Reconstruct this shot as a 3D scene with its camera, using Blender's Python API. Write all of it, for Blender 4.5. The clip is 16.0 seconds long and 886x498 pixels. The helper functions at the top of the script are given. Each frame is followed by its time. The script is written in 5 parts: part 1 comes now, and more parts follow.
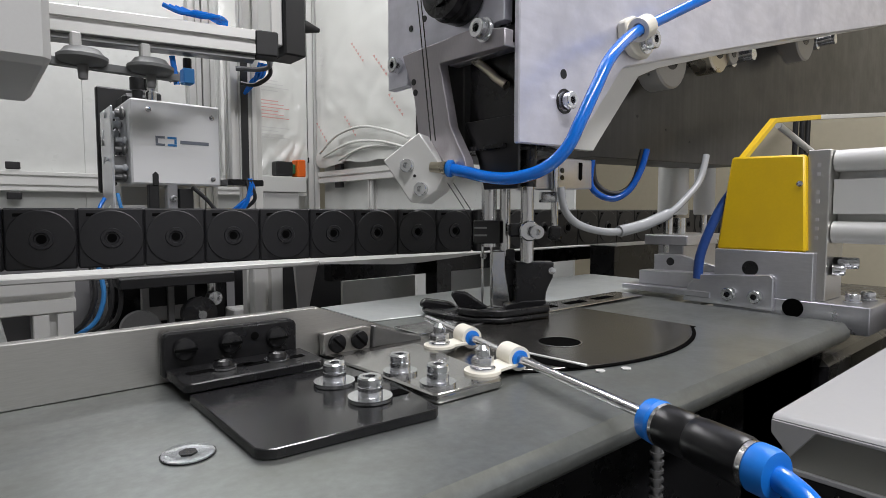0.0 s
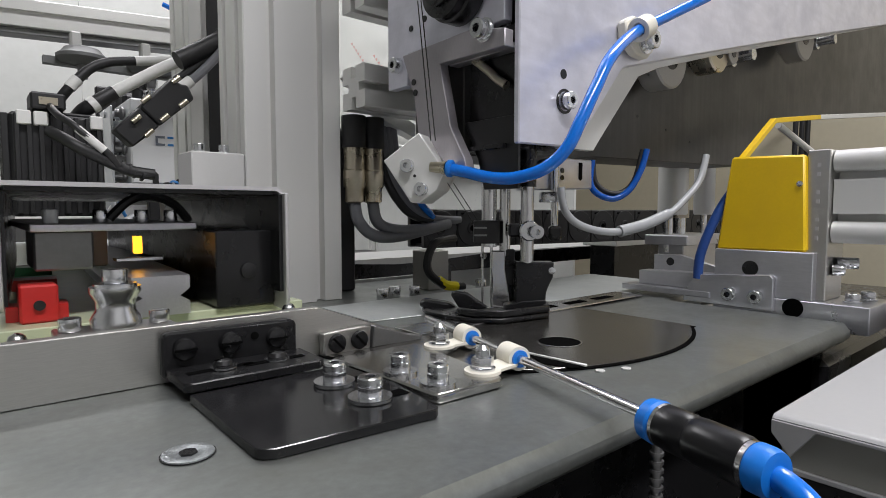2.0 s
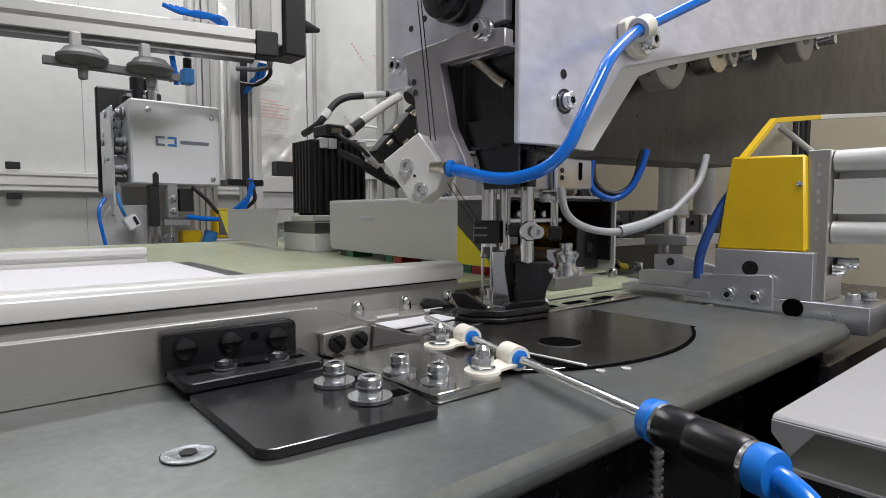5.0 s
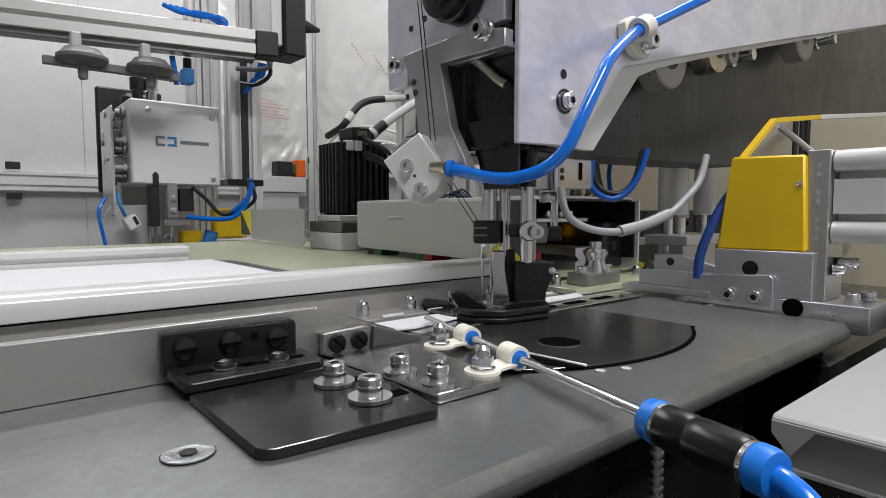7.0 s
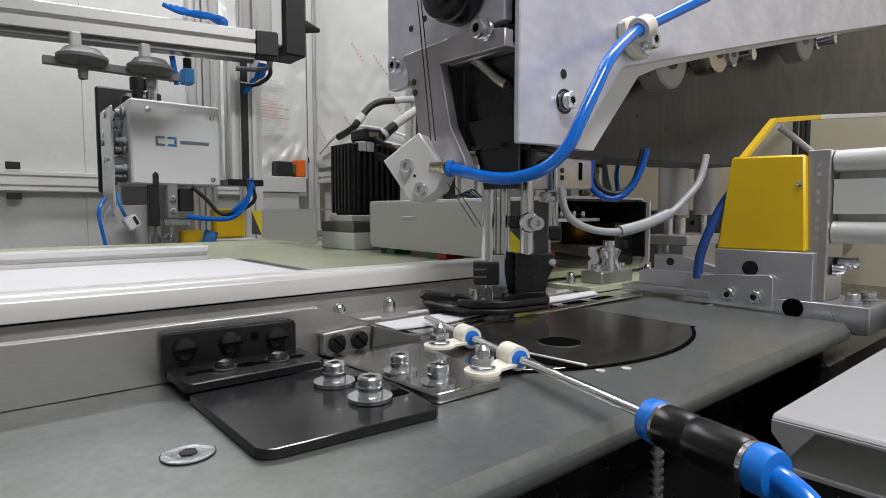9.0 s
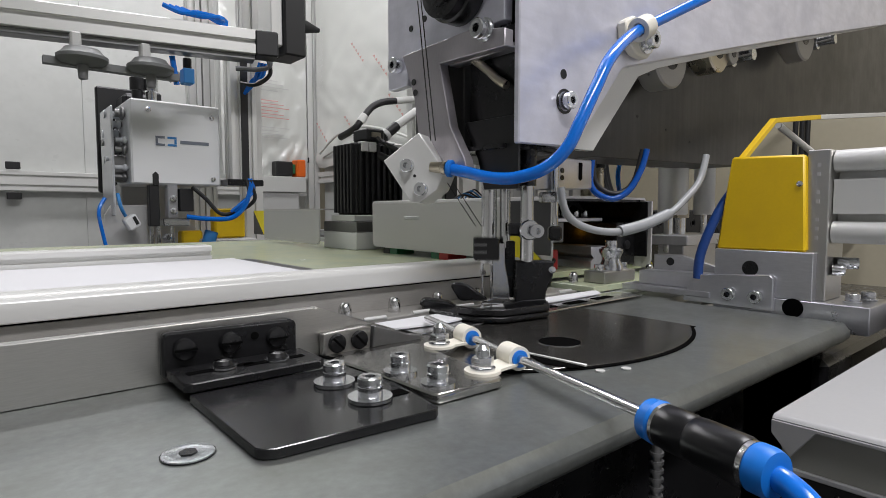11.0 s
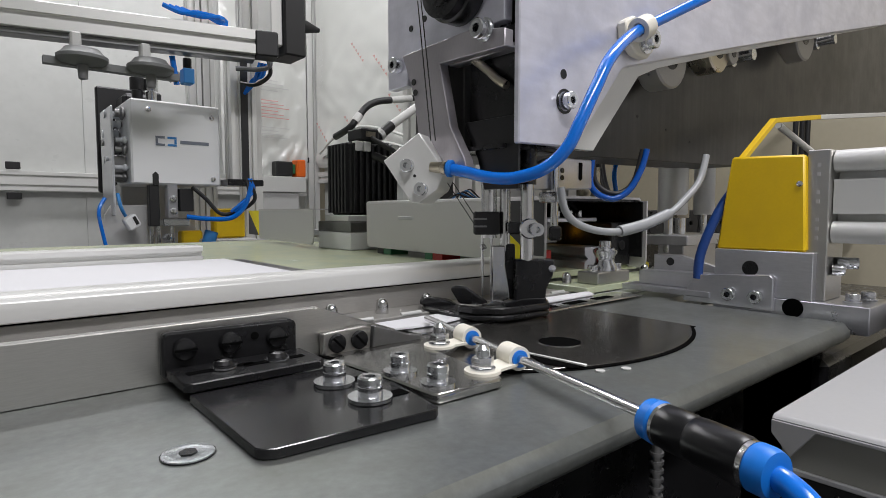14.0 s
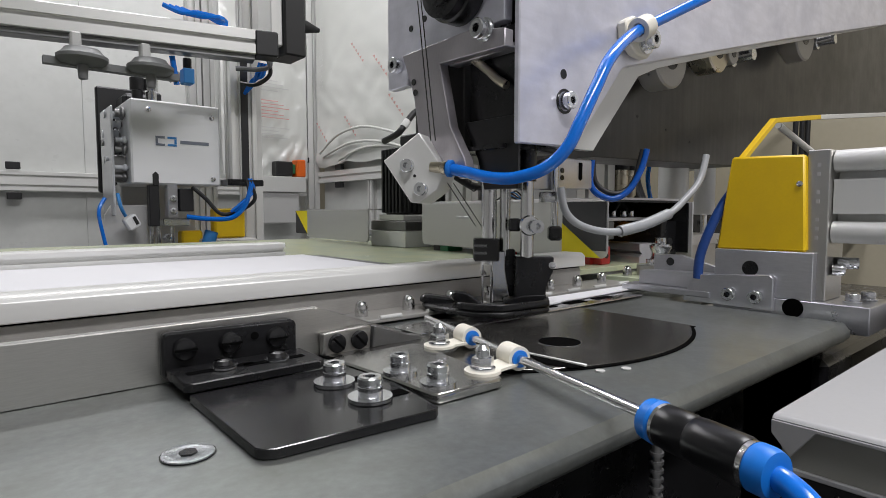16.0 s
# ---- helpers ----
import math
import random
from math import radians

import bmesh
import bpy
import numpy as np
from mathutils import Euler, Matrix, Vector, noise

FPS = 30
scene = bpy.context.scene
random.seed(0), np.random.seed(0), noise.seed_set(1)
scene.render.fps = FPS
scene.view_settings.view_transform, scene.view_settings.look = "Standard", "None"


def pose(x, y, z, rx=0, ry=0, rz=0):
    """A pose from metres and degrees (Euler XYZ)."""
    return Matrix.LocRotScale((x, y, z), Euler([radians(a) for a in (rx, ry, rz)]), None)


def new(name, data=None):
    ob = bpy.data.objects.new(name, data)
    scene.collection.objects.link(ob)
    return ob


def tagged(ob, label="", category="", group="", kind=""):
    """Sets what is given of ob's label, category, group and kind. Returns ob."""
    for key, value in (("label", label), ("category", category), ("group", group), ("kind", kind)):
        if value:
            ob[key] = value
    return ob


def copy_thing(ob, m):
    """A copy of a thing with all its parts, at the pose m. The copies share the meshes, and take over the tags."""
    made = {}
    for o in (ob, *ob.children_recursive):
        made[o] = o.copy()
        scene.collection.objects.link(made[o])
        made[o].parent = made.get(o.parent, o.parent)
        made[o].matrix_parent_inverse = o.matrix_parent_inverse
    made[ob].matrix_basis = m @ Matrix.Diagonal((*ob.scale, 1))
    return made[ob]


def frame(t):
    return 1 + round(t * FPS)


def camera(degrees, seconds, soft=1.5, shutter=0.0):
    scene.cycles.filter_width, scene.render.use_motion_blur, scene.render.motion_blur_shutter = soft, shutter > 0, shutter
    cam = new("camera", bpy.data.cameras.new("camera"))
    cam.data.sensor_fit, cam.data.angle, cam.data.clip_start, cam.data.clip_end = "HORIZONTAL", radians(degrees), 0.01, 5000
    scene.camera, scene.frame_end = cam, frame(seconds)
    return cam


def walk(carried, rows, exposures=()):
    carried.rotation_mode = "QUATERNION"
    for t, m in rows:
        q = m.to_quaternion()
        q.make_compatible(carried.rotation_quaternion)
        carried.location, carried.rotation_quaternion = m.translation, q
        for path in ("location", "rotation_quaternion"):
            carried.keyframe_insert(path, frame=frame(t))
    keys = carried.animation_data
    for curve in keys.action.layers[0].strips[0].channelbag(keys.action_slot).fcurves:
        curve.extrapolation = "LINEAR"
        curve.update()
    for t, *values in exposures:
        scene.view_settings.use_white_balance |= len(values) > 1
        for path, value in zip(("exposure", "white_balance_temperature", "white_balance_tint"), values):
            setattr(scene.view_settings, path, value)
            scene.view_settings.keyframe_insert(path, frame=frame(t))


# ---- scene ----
cam = camera(76.2, 16.0, soft=0.7, shutter=0.4)
STILL = pose(0, 0, 0.07, 90 - 3.8, 0, -40)
walk(cam, [(0, STILL), (16, STILL)], [(0, -0.27), (4.2, -0.29), (6.5, -0.36), (16, -0.42)])

# where the work carriage stands along its rail, second by second
RUN = [(0, -0.403), (0.1, -0.402), (0.3, -0.395), (0.5, -0.362), (0.6, -0.340), (0.7, -0.313), (0.8, -0.282), (1.0, -0.212), (1.2, -0.141),
       (1.5, -0.043), (1.7, 0.010), (1.85, 0.033), (2.0, 0.040), (2.2, 0.045), (2.5, 0.070), (2.75, 0.110), (3.0, 0.156), (3.25, 0.204), (3.5, 0.249),
       (3.75, 0.289), (4.0, 0.321), (4.2, 0.337), (4.6, 0.357), (5.3, 0.373), (6.3, 0.388), (6.5, 0.393), (7.0, 0.409), (7.4, 0.4205), (8.0, 0.4218),
       (8.5, 0.4236), (9.0, 0.429), (9.5, 0.432), (10.3, 0.4335), (11.0, 0.433), (11.5, 0.4318), (12.0, 0.4263), (12.5, 0.4207), (13.0, 0.4165),
       (13.5, 0.4165), (14.0, 0.4235), (14.5, 0.4393), (15.0, 0.4624), (15.5, 0.4905), (16.0, 0.5188)]

# ---------- light ----------
world = bpy.data.worlds.new("room_air")
scene.world = world
world.use_nodes = True
world.node_tree.nodes["Background"].inputs[0].default_value = (0.9, 0.95, 1.0, 1)
world.node_tree.nodes["Background"].inputs[1].default_value = 0.175


def lamp(x, y, z, sx, sy, watts, colour=(0.985, 0.97, 1.0)):
    data = bpy.data.lights.new("unseen_lamp", "AREA")
    data.shape, data.size, data.size_y, data.energy, data.color = "RECTANGLE", sx, sy, watts, colour
    ob = new("unseen_lamp", data)
    ob.matrix_world = pose(x, y, z)
    return ob


# Out of view; the last two are added to brighten arm and east wall.
for lx, ly, lw in ((0.3, 1.75, 27), (-1.0, 3.0, 23), (0.1, -0.7, 54), (1.35, 0.2, 22)):
    lamp(lx, ly, 1.66, 1.2, 0.22, lw)


# ---------- materials ----------
def mat(name, colour, rough=0.5, metal=0.0, grain=0.0, scale=200.0, bump=0.0, stretch=None, spread=0.08, wear=None, clear=0.0, alpha=1.0, trans=0.0, emit=0.0):
    """colour; rough, metal; grain: how much a fine noise changes it; stretch: brushed direction; wear: a second colour in large soft patches"""
    m = bpy.data.materials.new(name)
    m.use_nodes = True
    n, l = m.node_tree.nodes, m.node_tree.links
    b = n["Principled BSDF"]
    b.inputs["Metallic"].default_value = metal
    b.inputs["Roughness"].default_value = rough
    b.inputs["Base Color"].default_value = (*colour, 1)
    if clear:
        b.inputs["Coat Weight"].default_value = clear
        b.inputs["Coat Roughness"].default_value = 0.15
    if trans:
        b.inputs["Transmission Weight"].default_value = trans
    if alpha < 1:
        b.inputs["Alpha"].default_value = alpha
    if emit:
        b.inputs["Emission Color"].default_value = (*colour, 1)
        b.inputs["Emission Strength"].default_value = emit
    if grain or bump or wear:
        tc = n.new("ShaderNodeTexCoord")
        mp = n.new("ShaderNodeMapping")
        l.new(tc.outputs["Object"], mp.inputs[0])
        if stretch:
            mp.inputs["Scale"].default_value = stretch
        fine = n.new("ShaderNodeTexNoise")
        fine.inputs["Scale"].default_value = scale
        fine.inputs["Detail"].default_value = 5
        l.new(mp.outputs[0], fine.inputs["Vector"])
        big = n.new("ShaderNodeTexNoise")
        big.inputs["Scale"].default_value = 22
        big.inputs["Detail"].default_value = 6
        big.inputs["Roughness"].default_value = 0.65
        l.new(tc.outputs["Object"], big.inputs["Vector"])
        mix = n.new("ShaderNodeMix")
        mix.data_type = "RGBA"
        d = tuple(max(0, c * (1 - grain)) for c in colour)
        e = tuple(min(1, c * (1 + grain)) for c in colour)
        mix.inputs[6].default_value, mix.inputs[7].default_value = (*d, 1), (*e, 1)
        l.new(fine.outputs["Fac"], mix.inputs[0])
        last = mix.outputs[2]
        if wear:
            ramp = n.new("ShaderNodeValToRGB")
            ramp.color_ramp.elements[0].position, ramp.color_ramp.elements[1].position = 0.42, 0.72
            l.new(big.outputs["Fac"], ramp.inputs[0])
            m2 = n.new("ShaderNodeMix")
            m2.data_type = "RGBA"
            l.new(ramp.outputs[0], m2.inputs[0])
            l.new(last, m2.inputs[6])
            m2.inputs[7].default_value = (*wear, 1)
            last = m2.outputs[2]
        l.new(last, b.inputs["Base Color"])
        add = n.new("ShaderNodeMath")
        add.operation = "MULTIPLY_ADD"
        l.new(big.outputs["Fac"], add.inputs[0])
        add.inputs[1].default_value, add.inputs[2].default_value = spread * 2, rough - spread
        l.new(add.outputs[0], b.inputs["Roughness"])
        if bump:
            bp = n.new("ShaderNodeBump")
            bp.inputs["Strength"].default_value = bump
            bp.inputs["Distance"].default_value = 0.0004
            l.new(fine.outputs["Fac"], bp.inputs["Height"])
            l.new(bp.outputs[0], b.inputs["Normal"])
    return m


GALV = mat("ground_steel", (0.275, 0.292, 0.284), 0.33, 0.75, 0.22, 300, 0.12, (1, 1, 1), 0.16, (0.200, 0.208, 0.190))
GLOSS_BLACK = mat("glossy_black_plastic", (0.006, 0.006, 0.007), 0.3, 0.0, 0.2, 300, 0.04)
STEEL = mat("brushed_steel", (0.52, 0.51, 0.49), 0.30, 0.95, 0.12, 120, 0.08, (1.5, 20, 20), 0.07)
NICKEL = mat("bright_steel", (0.68, 0.68, 0.68), 0.20, 1.0, 0.06, 400, 0.03)
ZINC = mat("zinc_plate", (0.74, 0.75, 0.77), 0.22, 1.0, 0.10, 300, 0.06)
ALU = mat("anodised_aluminium", (0.70, 0.70, 0.68), 0.38, 0.32, 0.06, 500, 0.03, (2, 2, 30))
MILLED = mat("milled_aluminium", (0.60, 0.60, 0.63), 0.30, 0.85, 0.14, 120, 0.015, (6, 1, 6), 0.08, (0.50, 0.50, 0.54))
CAST = mat("machined_casting", (0.72, 0.72, 0.80), 0.36, 0.5, 0.16, 40, 0.05, (1, 1, 4), 0.14, (0.58, 0.58, 0.65))
# Upright light and dark streaks imitate reflections, painted in by the stretched grain.
DARK_STEEL = mat("dark_steel_painted_sheen", (0.046, 0.045, 0.045), 0.36, 0.35, 0.65, 60, 0.03, (3, 1, 0.12), 0.10, (0.028, 0.028, 0.028))
GREY_STEEL = mat("grey_phosphated_steel", (0.23, 0.23, 0.23), 0.42, 0.85, 0.12, 300, 0.06)
PHOSPHATE = mat("phosphated_plate", (0.40, 0.38, 0.40), 0.42, 0.7, 0.10, 200, 0.05, (1, 8, 1))
COVER = mat("stainless_cover", (0.60, 0.59, 0.60), 0.38, 0.5, 0.06, 300, 0.04, (20, 1, 20))
OXIDE = mat("black_oxide", (0.012, 0.012, 0.013), 0.27, 0.2, 0.3, 300, 0.06, None, 0.1, None)
BLACK = mat("black_plastic", (0.010, 0.010, 0.011), 0.5, 0.0, 0.3, 300, 0.10)
CHAIN = mat("chain_plastic", (0.014, 0.014, 0.016), 0.42, 0.0, 0.3, 400, 0.12)
RUBBER = mat("cable_sheath_black", (0.012, 0.012, 0.013), 0.5, 0.0, 0.2, 300, 0.05)
GREY_CABLE = mat("cable_sheath_grey", (0.16, 0.165, 0.18), 0.5, 0.0, 0.1, 300, 0.05)
WHITE_CABLE = mat("cable_sleeve_white", (0.62, 0.62, 0.6), 0.5, 0.0, 0.1, 300, 0.05)
BLUE = mat("blue_tube", (0.003, 0.155, 0.66), 0.20, 0.0, 0.06, 200, 0.0, None, 0.04, None, 0.3)
BLUE_RING = mat("blue_ring", (0.006, 0.17, 0.64), 0.38, 0.0, 0.06, 300, 0.04)
CLEAR_TUBE = mat("grey_clear_tube", (0.33, 0.34, 0.35), 0.25, 0.0, 0.06, 200, 0.0, None, 0.05, None, 0.3)
YELLOW = mat("yellow_paint", (0.76, 0.50, 0.004), 0.42, 0.0, 0.06, 500, 0.10, None, 0.06, (0.70, 0.45, 0.006))
YELLOW_TAPE = mat("yellow_tape", (0.92, 0.76, 0.005), 0.4, 0.0, 0.04, 300, 0.03)
BLACK_TAPE = mat("dark_tape", (0.04, 0.04, 0.045), 0.3, 0.0, 0.1, 300, 0.03)
WHITE = mat("white_powder_coat", (0.74, 0.75, 0.76), 0.5, 0.0, 0.03, 700, 0.12)
GREY_PAINT = mat("light_grey_paint", (0.50, 0.50, 0.49), 0.45, 0.0, 0.03, 500, 0.06)
DARK_PAINT = mat("dark_grey_paint", (0.16, 0.16, 0.165), 0.45, 0.0, 0.05, 500, 0.06)
NYLON = mat("natural_nylon", (0.74, 0.71, 0.62), 0.45, 0.0, 0.05, 400, 0.04)
RESIN = mat("pale_green_board", (0.47, 0.50, 0.33), 0.25, 0.0, 0.05, 120, 0.03, None, 0.06, (0.36, 0.41, 0.30))
FABRIC = mat("white_sheet", (0.64, 0.64, 0.66), 0.75, 0.0, 0.03, 900, 0.15)
RED = mat("red_plastic", (0.46, 0.02, 0.018), 0.4, 0.0, 0.08, 300, 0.04)
GREEN = mat("green_plastic", (0.02, 0.17, 0.07), 0.4, 0.0, 0.08, 300, 0.04)
ORANGE = mat("orange_plastic", (0.75, 0.13, 0.01), 0.4, 0.0, 0.05, 300, 0.03)
AMBER = mat("amber_indicator", (1.0, 0.42, 0.02), 0.3, emit=3.0)
BRASS = mat("nickel_brass", (0.55, 0.50, 0.40), 0.28, 1.0, 0.08, 300, 0.03)
PANEL = mat("panel_white", (0.60, 0.61, 0.59), 0.30, 0.0, 0.03, 12, 0.02, None, 0.08, (0.56, 0.57, 0.55))
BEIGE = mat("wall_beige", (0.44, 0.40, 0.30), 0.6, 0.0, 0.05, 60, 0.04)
CONCRETE = mat("floor_grey", (0.22, 0.22, 0.22), 0.6, 0.0, 0.15, 30, 0.1)
FILM = mat("clear_film", (0.64, 0.65, 0.62), 0.14, 0.0, 0.02, 14, 0.0, None, 0.05, None, 0.6)
INK = mat("grey_ink", (0.16, 0.18, 0.22), 0.6)
INK_BLUE = mat("blue_ink", (0.03, 0.20, 0.50), 0.6)
INK_RED = mat("red_ink", (0.55, 0.30, 0.27), 0.6)
DIAL = mat("clear_plastic_part", (0.55, 0.57, 0.60), 0.2, 0.0, 0.05, 200, 0.0, None, 0.05, None, 0.5)
STRIP = mat("dull_steel_strip", (0.36, 0.35, 0.33), 0.38, 0.4, 0.12, 200, 0.05, (1, 12, 12))
SHEET = mat("pale_zinc_sheet", (0.55, 0.575, 0.57), 0.36, 0.55, 0.10, 260, 0.06, None, 0.10, (0.47, 0.50, 0.50))
VOID = mat("open_hole", (0.004, 0.004, 0.004), 1.0)
VOID.node_tree.nodes["Principled BSDF"].inputs["Specular IOR Level"].default_value = 0.0
THREAD = mat("black_thread", (0.015, 0.015, 0.015), 0.7)


# ---------- mesh helpers ----------
def bm_box(x0, x1, y0, y1, z0, z1, bevel=0.0, seg=1, bm=None):
    own = bmesh.new()
    bmesh.ops.create_cube(own, size=1)
    for v in own.verts:
        v.co = Vector((x0 + (v.co.x + .5) * (x1 - x0), y0 + (v.co.y + .5) * (y1 - y0), z0 + (v.co.z + .5) * (z1 - z0)))
    if bevel:
        bmesh.ops.bevel(own, geom=own.edges[:], offset=bevel, segments=seg, affect="EDGES", profile=0.5)
    return join(bm, own)


def join(bm, other):
    if bm is None:
        return other
    me = bpy.data.meshes.new("tmp")
    other.to_mesh(me)
    bm.from_mesh(me)
    bpy.data.meshes.remove(me)
    other.free()
    return bm


def bm_cyl(p0, p1, r, r2=None, seg=24, bevel=0.0, bm=None):
    p0, p1 = Vector(p0), Vector(p1)
    own = bmesh.new()
    h = (p1 - p0).length
    bmesh.ops.create_cone(own, cap_ends=True, segments=seg, radius1=r, radius2=r if r2 is None else r2, depth=h)
    if bevel:
        caps = [e for e in own.edges if abs(e.verts[0].co.z - e.verts[1].co.z) < 1e-7]
        bmesh.ops.bevel(own, geom=caps, offset=bevel, segments=2, affect="EDGES", profile=0.5)
    m = Matrix.Translation((p0 + p1) / 2) @ (p1 - p0).to_track_quat("Z", "Y").to_matrix().to_4x4()
    bmesh.ops.transform(own, matrix=m, verts=own.verts)
    return join(bm, own)


def bm_ring(p0, p1, r_out, r_in, seg=28, bm=None):
    """A tube with a wall, from p0 to p1."""
    p0, p1 = Vector(p0), Vector(p1)
    own = bmesh.new()
    q = (p1 - p0).to_track_quat("Z", "Y")
    loops = []
    for p, r in ((p0, r_out), (p1, r_out), (p1, r_in), (p0, r_in)):
        loops.append([own.verts.new(p + q @ Vector((r * math.cos(2 * math.pi * i / seg), r * math.sin(2 * math.pi * i / seg), 0))) for i in range(seg)])
    for k in range(4):
        a, b = loops[k], loops[(k + 1) % 4]
        for i in range(seg):
            own.faces.new((a[i], a[(i + 1) % seg], b[(i + 1) % seg], b[i]))
    bmesh.ops.recalc_face_normals(own, faces=own.faces[:])
    return join(bm, own)


def bm_prism(outline, axis, a, b, bevel=0.0, bm=None):
    """An outline in the plane across axis, pushed from a to b along it. For 'x' the outline is (y, z), for 'y' (x, z), for 'z' (x, y)."""
    own = bmesh.new()

    def at(p, v):
        return {"x": (v, p[0], p[1]), "y": (p[0], v, p[1]), "z": (p[0], p[1], v)}[axis]
    lo = [own.verts.new(at(p, a)) for p in outline]
    hi = [own.verts.new(at(p, b)) for p in outline]
    n = len(outline)
    own.faces.new(lo)
    own.faces.new(hi[::-1])
    for i in range(n):
        own.faces.new((lo[i], hi[i], hi[(i + 1) % n], lo[(i + 1) % n]))
    bmesh.ops.recalc_face_normals(own, faces=own.faces[:])
    if bevel:
        bmesh.ops.bevel(own, geom=own.edges[:], offset=bevel, segments=1, affect="EDGES", profile=0.5)
    return join(bm, own)


def bm_tube(points, r, seg=10, steps=8, bm=None):
    """A round tube along a smooth line through the points."""
    pts = [Vector(p) for p in points]
    line = []
    for i in range(len(pts) - 1):
        p0, p1, p2, p3 = pts[max(i - 1, 0)], pts[i], pts[i + 1], pts[min(i + 2, len(pts) - 1)]
        for k in range(steps):
            t = k / steps
            line.append(0.5 * ((2 * p1) + (p2 - p0) * t + (2 * p0 - 5 * p1 + 4 * p2 - p3) * t * t + (3 * p1 - p0 - 3 * p2 + p3) * t ** 3))
    line.append(pts[-1])
    own = bmesh.new()
    up = Vector((0.13, 0.21, 0.97))
    rings = []
    for i, p in enumerate(line):
        d = (line[min(i + 1, len(line) - 1)] - line[max(i - 1, 0)]).normalized()
        s = d.cross(up)
        s = s.normalized() if s.length > 1e-4 else d.orthogonal().normalized()
        w = s.cross(d).normalized()
        up = w
        rings.append([own.verts.new(p + r * (math.cos(2 * math.pi * j / seg) * s + math.sin(2 * math.pi * j / seg) * w)) for j in range(seg)])
    for a, b in zip(rings, rings[1:]):
        for j in range(seg):
            own.faces.new((a[j], a[(j + 1) % seg], b[(j + 1) % seg], b[j]))
    own.faces.new(rings[0][::-1])
    own.faces.new(rings[-1])
    bmesh.ops.recalc_face_normals(own, faces=own.faces[:])
    return join(bm, own)


def bm_turn(profile, p0, axis, seg=28, bm=None):
    """A turned body: profile of (radius, distance along the axis) from p0."""
    own = bmesh.new()
    p0, q = Vector(p0), Vector(axis).to_track_quat("Z", "Y")
    rings = [[own.verts.new(p0 + q @ Vector((r * math.cos(2 * math.pi * j / seg), r * math.sin(2 * math.pi * j / seg), h))) for j in range(seg)] for r, h in profile]
    for a, b in zip(rings, rings[1:]):
        for j in range(seg):
            own.faces.new((a[j], a[(j + 1) % seg], b[(j + 1) % seg], b[j]))
    own.faces.new(rings[0][::-1])
    own.faces.new(rings[-1])
    bmesh.ops.recalc_face_normals(own, faces=own.faces[:])
    return join(bm, own)


def obj(name, bm, material, smooth=35):
    me = bpy.data.meshes.new(name)
    bm.to_mesh(me)
    bm.free()
    me.materials.append(material)
    for p in me.polygons:
        p.use_smooth = True
    me.set_sharp_from_angle(angle=radians(smooth))
    return new(name, me)


def part(name, bm, material, parent, label=""):
    ob = obj(name, bm, material)
    ob.parent = parent
    if label:
        ob["label"] = label
    return ob


def thing(name, label, category, group="", kind="", at=(0, 0, 0), rz=0):
    e = new(name)
    e.empty_display_size = 0.01
    e.matrix_world = pose(*at, 0, 0, rz)
    return tagged(e, label, category, group, kind)


def solid(name, bm, material, label, category, group="", kind=""):
    return tagged(obj(name, bm, material), label, category, group, kind)


MOVING = []


def riding(ob):
    """Marks a thing that rides with the carriage."""
    MOVING.append(ob)
    return ob


def profile40(p0, p1, w=0.04, h=0.04, slot=0.008, across="y", bm=None, slots=1):
    """Aluminium extrusion from p0 to p1 along x, y or z with a T-slot in each face; w, h across it."""
    p0, p1 = Vector(p0), Vector(p1)
    ax = max(range(3), key=lambda i: abs((p1 - p0)[i]))
    d = min(0.011, w * 0.28, h * 0.28)

    def side(n, length):
        """slot centres along a side of that length"""
        return [length * (k + 0.5) / n - length / 2 for k in range(n)]
    nw, nh = max(1, round(w / 0.04)), max(1, round(h / 0.04))
    s = slot / 2
    out = []
    e = 0.0012
    a, b = w / 2, h / 2
    out += [(-a + e, -b)]
    for c in side(nw, w):
        out += [(c - s, -b), (c - s, -b + d), (c + s, -b + d), (c + s, -b)]
    out += [(a - e, -b), (a, -b + e)]
    for c in side(nh, h):
        out += [(a, c - s), (a - d, c - s), (a - d, c + s), (a, c + s)]
    out += [(a, b - e), (a - e, b)]
    for c in reversed(side(nw, w)):
        out += [(c + s, b), (c + s, b - d), (c - s, b - d), (c - s, b)]
    out += [(-a + e, b), (-a, b - e)]
    for c in reversed(side(nh, h)):
        out += [(-a, c + s), (-a + d, c + s), (-a + d, c - s), (-a, c - s)]
    out += [(-a, -b + e)]
    o = p0
    if ax == 0:
        return bm_prism([(o.y + u, o.z + v) for u, v in out], "x", p0.x, p1.x, 0, bm)
    if ax == 1:
        return bm_prism([(o.x + u, o.z + v) for u, v in out], "y", p0.y, p1.y, 0, bm)
    return bm_prism([(o.x + u, o.y + v) for u, v in out], "z", p0.z, p1.z, 0, bm)


